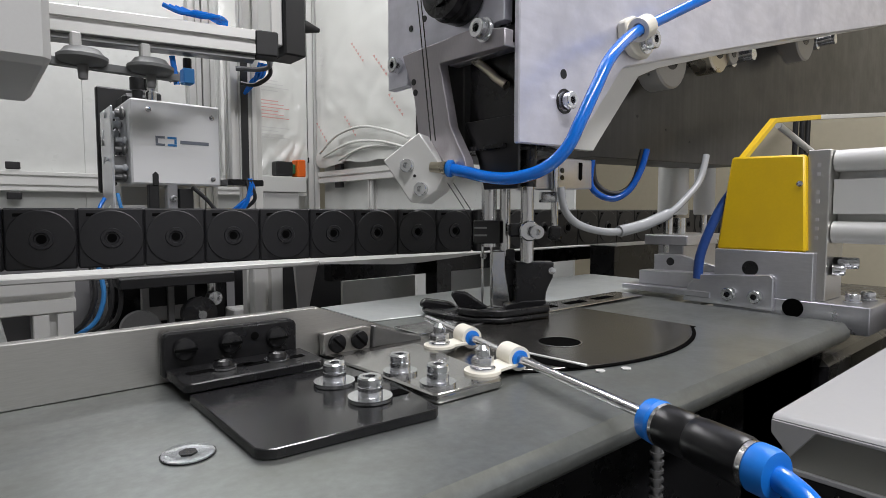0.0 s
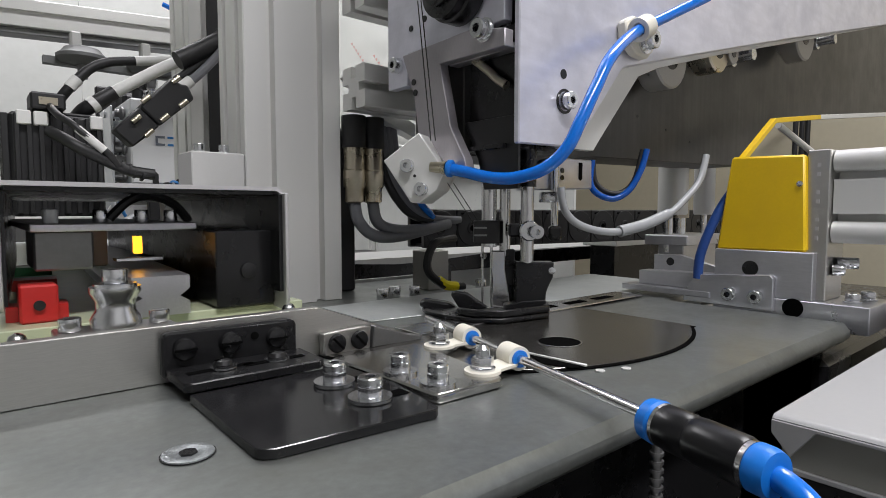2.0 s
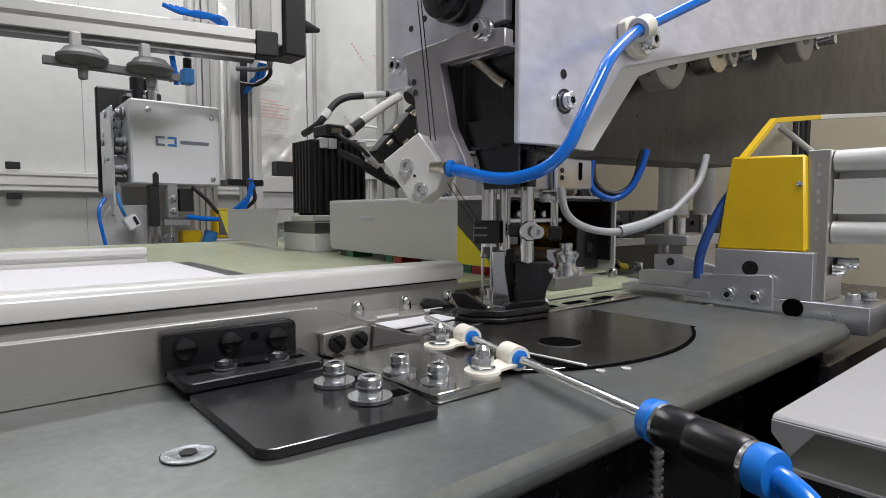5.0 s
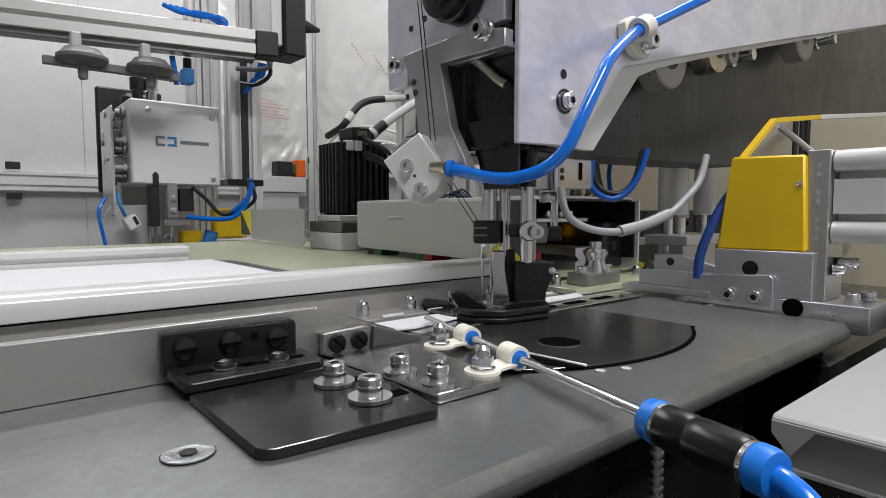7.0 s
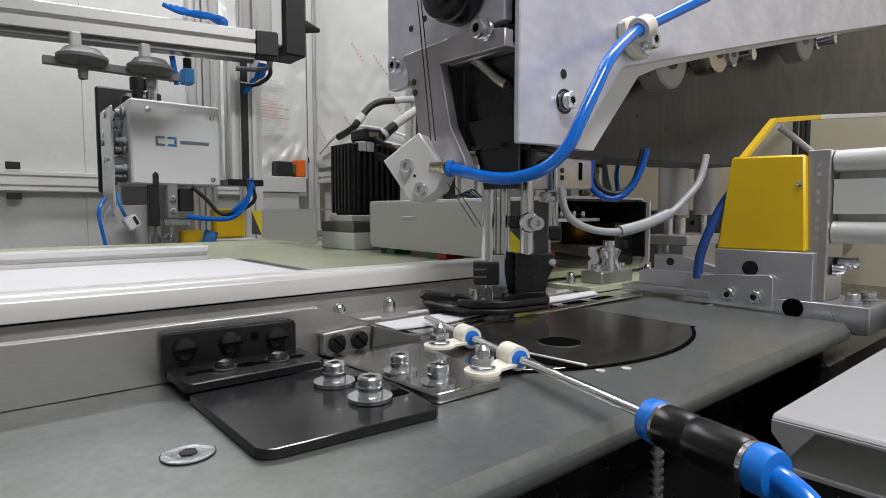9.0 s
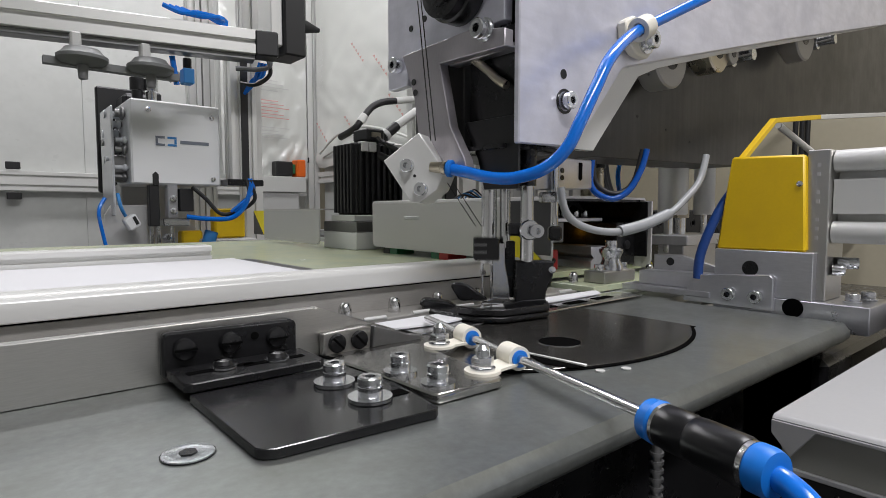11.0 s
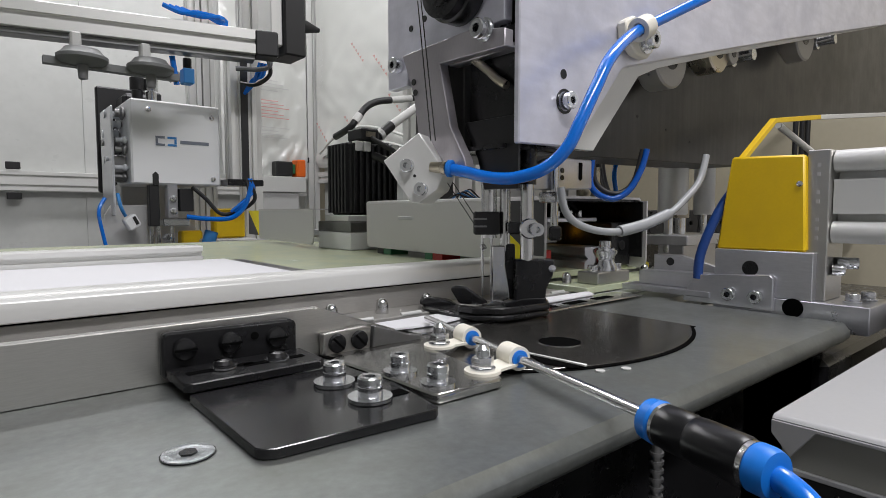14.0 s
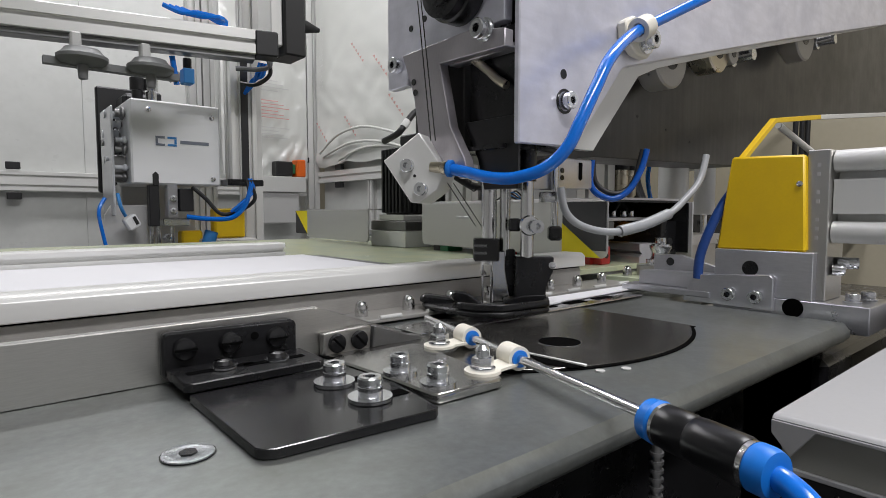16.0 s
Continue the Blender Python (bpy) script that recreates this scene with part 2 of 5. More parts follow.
def cap_screw(at, d=0.005, washer=0.0, axis=(0, 0, 1), label="bright zinc socket head cap screw", tall=1.0):
    """A socket head cap screw whose head stands on the point at, with its axis; d: the thread's diameter."""
    e = new("cap_screw")
    e.empty_display_size = 0.005
    e.matrix_world = Matrix.Translation(Vector(at)) @ Vector(axis).to_track_quat("Z", "Y").to_matrix().to_4x4()
    tagged(e, label, "screw")
    r, h, z = 0.85 * d, d * tall, 0.0
    if washer:
        part("washer", bm_ring((0, 0, 0), (0, 0, 0.0013), washer / 2, d * .53), ZINC, e)
        z = 0.0013
    s = 0.46 * d
    bm = bm_turn([(r * .97, z), (r, z + .0003), (r, z + h * .5), (r * .96, z + h * .52), (r * .96, z + h * .58), (r, z + h * .60), (r, z + h - .0006), (r * .9, z + h), (s * 1.04, z + h), (s * .98, z + h * .98)], (0, 0, 0), (0, 0, 1), 28)
    # the hexagon socket
    bm.faces.ensure_lookup_table()
    top = [f for f in bm.faces if f.normal.z > 0.9 and len(f.verts) > 8]
    bmesh.ops.delete(bm, geom=top, context="FACES_ONLY")
    part("head", bm, ZINC, e)
    part("socket", bm_cyl((0, 0, z + h * .35), (0, 0, z + h * .45), s * 1.05, seg=6), OXIDE, e)
    wall = bm_ring((0, 0, z + h * .4), (0, 0, z + h * .985), s * 1.05, s * .9, 6)
    part("socket_wall", wall, ZINC, e)
    return e


# ---------- room ----------
solid("floor", bm_box(-3.0, 2.06, -2.2, 4.06, -1.0, -0.95), CONCRETE, "grey concrete workshop floor", "floor", kind="structure")
solid("ceiling", bm_box(-3.0, 2.06, -2.2, 4.06, 1.72, 1.78), PANEL, "white workshop ceiling with unseen strip lamps", "ceiling", kind="structure")
solid("wall_north", bm_box(-3.0, 2.06, 4.0, 4.06, -0.95, 1.72), PANEL, "pale glossy panel wall of the machine cell", "wall", kind="structure")
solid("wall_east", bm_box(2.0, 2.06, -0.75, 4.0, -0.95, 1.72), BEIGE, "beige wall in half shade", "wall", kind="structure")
solid("wall_west", bm_box(-3.0, -2.94, -2.2, 4.0, -0.95, 1.72), PANEL, "pale painted wall", "wall", kind="structure")
# Added white wall out of view, for the front plate to reflect brightly.
REFLECTOR_WHITE = mat("reflector_white", (0.82, 0.83, 0.86), 0.6, 0.0, 0.03, 60, 0.04)
solid("reflector_wall", bm_box(2.0, 2.06, -2.2, -0.75, -0.95, 1.72), REFLECTOR_WHITE, "unseen white wall added as a reflector", "wall", kind="structure")
solid("wall_south", bm_box(-3.0, 2.06, -2.26, -2.2, -0.95, 1.72), GREY_PAINT, "light grey painted wall", "wall", kind="structure")

# ---------- sewing table ----------
table = thing("sewing_table", "ground steel sewing table with rounded front edge", "table")
TOP = [(-0.6, 0.103), (0.42, 0.103), (0.424, 0.107), (0.424, 0.225), (0.53, 0.225), (0.53, 0.378), (0.19, 0.37), (0.19, 0.264), (-0.6, 0.264)]
part("tabletop", bm_prism(TOP, "z", -0.012, 0.0, 0.0038), GALV, table)
part("rear_sheet", bm_prism([(0.192, 0.300), (0.300, 0.287), (0.430, 0.264), (0.526, 0.264), (0.526, 0.374), (0.192, 0.366)], "z", 0.0002, 0.0010, 0.0002), SHEET, table, "pale zinc sheet on the rear of the table")
part("apron", bm_box(-0.6, 0.40, 0.118, 0.135, -0.09, -0.0125), OXIDE, table, "dark steel stiffener below the top")
for lx, ly in ((-0.56, 0.16), (0.38, 0.17)):
    part("leg", bm_box(lx, lx + 0.03, ly, ly + 0.03, -0.95, -0.0125), DARK_PAINT, table)

# round needle plate, let into the table
insert = thing("needle_plate", "dark polished round needle plate with bobbin hole", "plate")
CX, CY = 0.2572, 0.2722


def cut_disc(r, right):
    """Outline of the front part of the round plate, cut straight at the side and at the rear."""
    low = [(CX + r * math.cos(a), CY + r * math.sin(a)) for a in (math.radians(190 + 1.5 * k) for k in range(114))]
    low = [p for p in low if p[0] < right and p[1] < 0.2450]
    return [(low[0][0], 0.2450)] + low + [(right, low[-1][1]), (right, 0.2450)]


part("gap", bm_prism(cut_disc(0.1343, 0.3350), "z", 0.0002, 0.0006), VOID, insert, "dark joint round the plate")
DISC = mat("dark_ground_steel", (0.19, 0.183, 0.17), 0.21, 0.9, 0.10, 160, 0.04, (1, 8, 1), 0.06)
part("disc", bm_prism(cut_disc(0.1322, 0.3335), "z", 0.0003, 0.0012, 0.0002), DISC, insert)
part("hole_rim", bm_ring((0.2365, 0.1860, 0.0010), (0.2365, 0.1860, 0.0015), 0.0118, 0.0110, 40), NICKEL, insert, "bright rim of the hole")
part("opening", bm_prism([(0.2034, 0.1788), (0.2060, 0.1490), (0.2000, 0.1511), (0.1963, 0.1639)], "z", 0.0012, 0.0016), VOID, insert)
part("edge_strip", bm_prism([(0.2036, 0.1790), (0.2064, 0.1480), (0.2082, 0.1480), (0.2046, 0.1790)], "z", 0.0012, 0.0024, 0.0003), ALU, insert, "bright edge strip")
part("hole", bm_cyl((0.2365, 0.1860, 0.001), (0.2365, 0.1860, 0.0014), 0.0110, seg=40), VOID, insert, "dark open round hole")
part("slide", bm_box(0.19, 0.42, 0.246, 0.272, 0.0012, 0.002, 0.0003), NICKEL, insert, "bright slide with oblong slots")

for sx in (0.30, 0.335, 0.37):
    part("slot", bm_box(sx, sx + 0.022, 0.255, 0.262, 0.002, 0.0023), VOID, insert)

# guide bar and its bracket
guide = thing("guide_bar", "brushed steel guide bar on edge, chamfered at its tip", "guide")
part("bar", bm_prism([(-0.6, 0.0002), (0.150, 0.0002), (0.176, 0.0040), (0.172, 0.0075), (0.1275, 0.0238), (-0.6, 0.0243)], "y", 0.2455, 0.2510, 0.0004), STEEL, guide)
part("tongue", bm_prism([(0.1275, 0.0004), (0.1535, 0.0004), (0.1545, 0.0122), (0.1500, 0.0128), (0.1270, 0.0118)], "y", 0.2405, 0.2450, 0.0006), STEEL, guide, "bright-edged clamping plate")
part("tip", bm_prism([(0.1546, 0.0010), (0.1850, 0.0004), (0.1860, 0.0030), (0.1770, 0.0050), (0.1700, 0.0075), (0.1560, 0.0122)], "y", 0.2395, 0.2445, 0.0006), GREY_STEEL, guide, "dark grey tapering tongue")
for sx in (0.1345, 0.1470):
    s = part("slotted_screw", bm_turn([(0.0046, 0), (0.0046, 0.0012), (0.0040, 0.0020), (0.0012, 0.0022)], (sx, 0.2405, 0.0062), (0, -1, 0), 28), OXIDE, guide, "blackened slotted screw")
    part("slit", bm_prism([(sx - 0.0032, 0.0088), (sx - 0.0026, 0.0094), (sx + 0.0032, 0.0036), (sx + 0.0026, 0.0030)], "y", 0.2380, 0.2386), VOID, s)

bracket = thing("angle_bracket", "black oxidised angle bracket with slotted screws", "bracket")
part("upright", bm_prism([(0.0565, 0.0035), (0.1135, 0.0035), (0.1135, 0.0190), (0.1118, 0.0208), (0.0585, 0.0218), (0.0565, 0.0200)], "y", 0.2400, 0.2452, 0.0009), OXIDE, bracket)
part("foot", bm_prism([(0.0575, 0.2160), (0.0600, 0.2140), (0.1115, 0.2135), (0.1145, 0.2160), (0.1150, 0.2399), (0.0575, 0.2399)], "z", 0.0036, 0.0072, 0.0005), OXIDE, bracket)
for sx, sz in ((0.0648, 0.0145), (0.0830, 0.0145), (0.1035, 0.0138)):
    s = part("slotted_screw", bm_turn([(0.0047, 0), (0.0047, 0.0010), (0.0040, 0.0022), (0.0022, 0.0030), (0.0008, 0.0031)], (sx, 0.2400, sz), (0, -1, 0), 28), OXIDE, bracket, "blackened slotted screw")
    part("slit", bm_box(sx - 0.0042, sx + 0.0042, 0.2364, 0.2374, sz - 0.0004, sz + 0.0004), VOID, s)
part("hole", bm_cyl((0.0938, 0.2401, 0.0158), (0.0938, 0.2396, 0.0158), 0.0017, seg=18), VOID, bracket)
for sx, sy in ((0.0761, 0.2275), (0.0977, 0.2258)):
    part("slot", bm_box(sx - 0.014, sx + 0.012, sy - 0.0018, sy + 0.0018, 0.0071, 0.0075), VOID, bracket)
    part("washer", bm_ring((sx, sy, 0.0075), (sx, sy, 0.0082), 0.0052, 0.0025), ZINC, bracket, "bright zinc washer")
    s = part("slotted_screw", bm_turn([(0.0040, 0), (0.0042, 0.0010), (0.0034, 0.0024), (0.0012, 0.0030)], (sx, sy, 0.0082), (0, 0, 1), 24), OXIDE, bracket, "blackened slotted screw")
    part("slit", bm_box(sx - 0.0034, sx + 0.0034, sy - 0.0004, sy + 0.0004, 0.0107, 0.0113), VOID, s)

plate = thing("black_plate", "glossy black oxidised steel plate with slots, on the table", "plate")
GLOSS = mat("polished_black_oxide", (0.009, 0.009, 0.010), 0.17, 0.0, 0.4, 500, 0.02, None, 0.09, (0.016, 0.016, 0.017))
part("sheet", bm_prism([(0.0590, 0.1530), (0.0605, 0.1505), (0.0635, 0.1488), (0.1180, 0.1442), (0.1205, 0.1460), (0.1250, 0.1790), (0.1215, 0.2134), (0.0590, 0.2134)], "z", 0.0002, 0.0035, 0.0003), GLOSS, plate)
for sx, sy in ((0.1064, 0.1669), (0.1056, 0.1910)):
    part("slot", bm_box(sx - 0.003, sx + 0.0150, sy - 0.0028, sy + 0.0028, 0.0034, 0.0038), VOID, plate)
for sx, sy in ((0.1064, 0.1669), (0.1056, 0.1910)):
    cap_screw((sx, sy, 0.0038), 0.0052, 0.0158, tall=1.35)
base = thing("base_plate", "bright mirror-like plate with rounded corners, on the table", "plate")
SHINY = mat("polished_steel", (0.46, 0.455, 0.44), 0.16, 0.95, 0.08, 150, 0.04, (2, 14, 2), 0.06)
part("sheet", bm_prism([(0.1262, 0.1560), (0.1280, 0.1537), (0.1575, 0.1528), (0.1610, 0.1550), (0.1700, 0.2210), (0.1680, 0.2240), (0.1225, 0.2240), (0.1255, 0.1850)], "z", 0.0002, 0.0042, 0.0008), SHINY, base)
for sx, sy in ((0.1326, 0.1853), (0.1348, 0.1637)):
    cap_screw((sx, sy, 0.0042), 0.0050, 0.0140, tall=1.35)

# countersunk screw in the table
csk = thing("countersunk_screw", "worn countersunk screw flush in the table", "screw")
WORN = mat("worn_zinc", (0.33, 0.35, 0.36), 0.32, 0.7, 0.6, 900, 1.0, None, 0.15, (0.26, 0.28, 0.28))
part("rim", bm_ring((0.0457, 0.1688, 0.0001), (0.0457, 0.1688, 0.0004), 0.0076, 0.0073, 40), OXIDE, csk, "dark gap round the head")
part("head", bm_turn([(0.0073, 0.0), (0.0072, 0.0006), (0.0060, 0.0008), (0.0034, 0.0006), (0.0030, 0.0003)], (0.0457, 0.1688, 0.0001), (0, 0, 1), 36), WORN, csk)
part("socket", bm_cyl((0.0457, 0.1688, 0.0004), (0.0457, 0.1688, 0.0010), 0.0026, seg=6), OXIDE, csk)
for sx, sy in ((0.2092, 0.1422), (0.2211, 0.1369), (0.4097, 0.2857)):
    part("dot", bm_cyl((sx, sy, 0.0002), (sx, sy, 0.0007), 0.0022 if sx < 0.4 else 0.007, seg=20), ALU, csk, "small bright screw head")

# blow pipe with its fitting and clips
AX = Vector((-0.058, -0.2095, 0)).normalized()
TIP = Vector((0.205, 0.259, 0.0072))


def along(d, dz=0.0):
    return TIP + AX * d + Vector((0, 0, dz))


pipe = thing("blow_pipe", "thin bright steel air pipe with black push-in fitting", "air pipe")
part("rod", bm_ring(along(0), along(0.178), 0.0019, 0.0012, 20), NICKEL, pipe)
part("collar", bm_turn([(0.0050, 0), (0.0064, 0.001), (0.0068, 0.0048), (0.0062, 0.0058)], along(0.1752, -0.0008), AX, 32), BLUE_RING, pipe, "blue release ring")
part("body", bm_turn([(0.0060, 0), (0.0065, 0.0006), (0.0066, 0.002), (0.0066, 0.0095), (0.0062, 0.0102), (0.0061, 0.0112), (0.0065, 0.0118), (0.0067, 0.015), (0.0067, 0.0262), (0.0062, 0.0278)], along(0.1820, -0.0009), AX, 40), GLOSS_BLACK, pipe, "black plastic fitting body")
part("ferrule", bm_turn([(0.0062, 0), (0.0066, 0.0004), (0.0064, 0.0014)], along(0.1811, -0.0009), AX, 32), NICKEL, pipe)
part("ferrule", bm_turn([(0.0058, 0), (0.0062, 0.0005), (0.0062, 0.002)], along(0.2096, -0.0009), AX, 32), NICKEL, pipe)
part("collar", bm_turn([(0.0056, 0), (0.0064, 0.0008), (0.0064, 0.004), (0.0058, 0.0060), (0.0040, 0.0064)], along(0.2112, -0.0010), AX, 32), BLUE_RING, pipe, "blue release ring")
part("hose", bm_tube([along(0.212, -0.001), along(0.220, -0.002), along(0.227, -0.006), along(0.234, -0.016), along(0.236, -0.03), along(0.236, -0.06)], 0.0032, 16), BLUE, pipe, "blue plastic hose")


def clip(d, foot):
    c = thing("pipe_clip", "natural nylon pipe clip screwed down with a bright nut", "clip", "pipe clips")
    p = along(d)
    side = Vector((AX.y, -AX.x, 0)).normalized()
    if side.x > 0:
        side = -side
    part("loop", bm_ring(p - AX * 0.0055, p + AX * 0.0055, 0.0053, 0.0036, 28), NYLON, c)
    part("liner", bm_ring(p - AX * 0.0060, p + AX * 0.0064, 0.0037, 0.0019, 24), BLUE_RING, c, "blue inner sleeve")
    f = Vector((*foot, 0.0046))
    bm = bm_cyl(f - Vector((0, 0, 0.0004)), f + Vector((0, 0, 0.0008)), 0.0076, seg=32)
    d2 = (p - f)
    d2.z = 0
    n = d2.cross(Vector((0, 0, 1))).normalized() * 0.0055
    q0, q1 = f, f + d2
    bm = bm_prism([(q0.x + n.x, q0.y + n.y), (q1.x + n.x, q1.y + n.y), (q1.x - n.x, q1.y - n.y), (q0.x - n.x, q0.y - n.y)], "z", f.z - 0.0003, f.z + 0.0009, 0, bm)
    part("tab", bm, NYLON, c)
    part("washer", bm_cyl(f + Vector((0, 0, 0.0009)), f + Vector((0, 0, 0.0018)), 0.0053, seg=28), ZINC, c)
    part("nut", bm_cyl(f + Vector((0, 0, 0.0018)), f + Vector((0, 0, 0.0062)), 0.0047, seg=6, bevel=0.0005), ZINC, c, "bright hexagon nut")
    part("stud", bm_turn([(0.0028, 0), (0.0030, 0.001), (0.0030, 0.0035), (0.0016, 0.0052)], f + Vector((0, 0, 0.0060)), (0, 0, 1), 20), ZINC, c)


clip(0.052, (0.1735, 0.2095))
clip(0.096, (0.1590, 0.1642))


# ---------- sewing head ----------
head = thing("sewing_machine", "machined aluminium sewing machine arm with dark end opening", "sewing machine")
ARM = [(0.3085, 0.1118), (0.3120, 0.1190), (0.3585, 0.1705), (0.3640, 0.1730), (0.47, 0.2005), (0.67, 0.2515), (1.05, 0.345), (1.05, 0.50)]
part("front_plate", bm_prism([(0.2515, 0.1106)] + ARM + [(0.2515, 0.50)], "y", 0.230, 0.2345, 0.0008), CAST, head)
part("front_rib", bm_prism([(0.300, 0.1120)] + ARM + [(0.300, 0.50)], "y", 0.2346, 0.2440, 0.0004), CAST, head)
part("edge_band", bm_prism([(0.300, 0.1125), (0.346, 0.1135), (0.354, 0.1225), (0.403, 0.1745), (0.4316, 0.1855), (0.546, 0.2165), (0.67, 0.2475), (1.05, 0.3445), (1.05, 0.37), (0.30, 0.37)], "y", 0.2442, 0.2500, 0.0004), ALU, head, "dull inner edge of the front plate")
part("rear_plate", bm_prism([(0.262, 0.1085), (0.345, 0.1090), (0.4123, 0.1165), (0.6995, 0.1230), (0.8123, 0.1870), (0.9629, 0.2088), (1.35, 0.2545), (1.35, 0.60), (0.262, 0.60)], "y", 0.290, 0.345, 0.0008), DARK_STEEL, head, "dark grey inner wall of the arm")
part("under_plate", bm_prism([(0.2525, 0.1092), (0.3160, 0.1098), (0.3160, 0.1125), (0.2525, 0.1120)], "y", 0.2442, 0.2899), OXIDE, head)
part("end_frame", bm_prism([(0.2348, 0.1770), (0.2656, 0.1830), (0.3363, 0.1813), (0.3230, 0.1513), (0.3179, 0.1251), (0.3052, 0.1142), (0.2740, 0.0910), (0.2655, 0.0910), (0.2695, 0.1036), (0.2833, 0.1251), (0.2943, 0.1679), (0.2348, 0.1667)], "x", 0.2440, 0.2515, 0.0005), PHOSPHATE, head, "grey phosphated end frame")
part("frame_lip", bm_box(0.2516, 0.2600, 0.2347, 0.2935, 0.1672, 0.1700, 0.0004), MILLED, head, "bright inner lip of the opening")
part("end_plate", bm_prism([(0.2445, 0.186), (0.3420, 0.186), (0.3435, 0.163), (0.3680, 0.163), (0.3680, 0.50), (0.2445, 0.50)], "x", 0.2535, 0.2610, 0.0005), CAST, head, "bright end plate with holes")
for hy, hz in ((0.322, 0.206), (0.338, 0.203), (0.3225, 0.1605), (0.3205, 0.1530)):
    part("bore", bm_cyl((0.2434 if hz < 0.18 else 0.2529, hy, hz), (0.2445 if hz < 0.18 else 0.2540, hy, hz), 0.0022, seg=18), BLACK, head)
part("lining", bm_box(0.3165, 0.330, 0.2445, 0.2895, 0.113, 0.40), BLACK, head, "black inner cover")
part("side_lining", bm_prism([(0.262, 0.113), (0.316, 0.113), (0.316, 0.40), (0.262, 0.40)], "y", 0.2835, 0.2890), BLACK, head, "black inner cover")
part("inner_cover", bm_box(0.2612, 0.2636, 0.2347, 0.2830, 0.1290, 0.1850, 0.0003), OXIDE, head, "black cover behind the opening")
part("guard", bm_prism([(0.2347, 0.0840), (0.2640, 0.0840), (0.2700, 0.1040), (0.2830, 0.1288), (0.2347, 0.1288)], "x", 0.2560, 0.2585, 0.0004), GLOSS_BLACK, head, "black thread guard")
part("lever", bm_tube([(0.258, 0.2760, 0.1690), (0.2565, 0.2700, 0.1655), (0.256, 0.2601, 0.1585), (0.2555, 0.2520, 0.1520), (0.2555, 0.2440, 0.1470)], 0.0028, 12), BRASS, head, "worn thread lever")
part("shaft", bm_turn([(0.014, 0), (0.014, 0.003), (0.0205, 0.004), (0.0205, 0.010), (0.022, 0.011), (0.022, 0.022)], (0.2300, 0.280, 0.2125), (1, 0, 0), 40), OXIDE, head, "black shaft end")
part("bore", bm_cyl((0.2925, 0.2296, 0.1568), (0.2925, 0.2303, 0.1568), 0.0030, seg=24), BLACK, head)
part("counterbore", bm_ring((0.2935, 0.2292, 0.1398), (0.2935, 0.2303, 0.1398), 0.0078, 0.0062, 32), OXIDE, head)
part("bore", bm_cyl((0.3930, 0.2296, 0.1720), (0.3930, 0.2303, 0.1720), 0.001, seg=12), BLACK, head)
part("lug", bm_prism([(0.2853, 0.0841), (0.3540, 0.0865), (0.3533, 0.1075), (0.3155, 0.1078), (0.3050, 0.1050), (0.2948, 0.0972)], "y", 0.2505, 0.2640, 0.0008), MILLED, head, "milled lug with slot")
part("slot", bm_prism([(0.3375, 0.0935), (0.3393, 0.0922), (0.3411, 0.0935), (0.3411, 0.1050), (0.3375, 0.1050)], "y", 0.2499, 0.2506), VOID, head)
for sx, sz in ((0.3185, 0.0985), (0.3185, 0.0935)):
    part("bore", bm_cyl((sx, 0.2499, sz), (sx, 0.2506, sz), 0.0018, seg=16), OXIDE, head)
for cx, cz, cr, yy in ((0.478, 0.206, 0.028, 0.258), (0.560, 0.226, 0.022, 0.254), (0.585, 0.226, 0.011, 0.251), (0.790, 0.286, 0.032, 0.255)):
    part("cam", bm_turn([(cr * .34, 0), (cr * .94, 0), (cr, cr * .05), (cr, 0.020), (cr * .6, 0.020), (cr * .6, 0.028)], (cx, yy, cz), (0, 1, 0), 40), BRASS if cr == 0.022 else STRIP, head, "dull round cam")
    part("cam_bore", bm_cyl((cx, yy - 0.0004, cz), (cx, yy + 0.0010, cz), cr * .42, seg=24), OXIDE, head)
for cx, cz in ((0.430, 0.168), (0.478, 0.158), (0.530, 0.150), (0.578, 0.142)):
    part("bore", bm_cyl((cx, 0.2895, cz), (cx, 0.2902, cz), 0.0014, seg=14), BLACK, head)
for cx, cz in ((0.62, 0.2300), (0.87, 0.2930)):
    part("stud", bm_turn([(0.006, 0), (0.006, 0.02), (0.009, 0.02), (0.009, 0.032)], (cx, 0.246, cz), (0, 1, 0), 20), ZINC, head)
cap_screw((0.2436, 0.2505, 0.1790), 0.0070, 0.0145, (-1, 0, 0))
cap_screw((0.2528, 0.3530, 0.1790), 0.0066, 0.0, (-1, 0, 0))
cap_screw((0.2935, 0.2292, 0.1398), 0.0064, 0.0, (0, -1, 0))

# thread guide block hung from the arm
block = thing("thread_block", "bright aluminium thread block with two screws", "block")
block.matrix_world = pose(0.2370, 0.3065, 0.1000, 0, -35, -58)
part("body", bm_prism([(-0.0155, 0.0155), (0.0155, 0.0155), (0.0155, -0.0155), (0.0040, -0.0225), (-0.0110, -0.0225), (-0.0155, -0.0185)], "y", -0.013, 0.013, 0.0006), ALU, block)
for dx, dz in ((-0.0030, 0.0022), (-0.0040, -0.0160)):
    part("screw", bm_turn([(0.0042, 0), (0.0044, 0.0004), (0.0044, 0.0050), (0.0040, 0.0055), (0.0019, 0.0055), (0.0017, 0.0030)], (dx, -0.012, dz), (0, -1, 0), 24), ZINC, block)
part("bore", bm_cyl((-0.0030, -0.0134, -0.0060), (-0.0030, -0.0128, -0.0060), 0.0010, seg=12), OXIDE, block)
part("eyelet", bm_ring((-0.001, 0.002, 0.0146), (-0.001, 0.002, 0.0156), 0.0045, 0.0020), NICKEL, block)
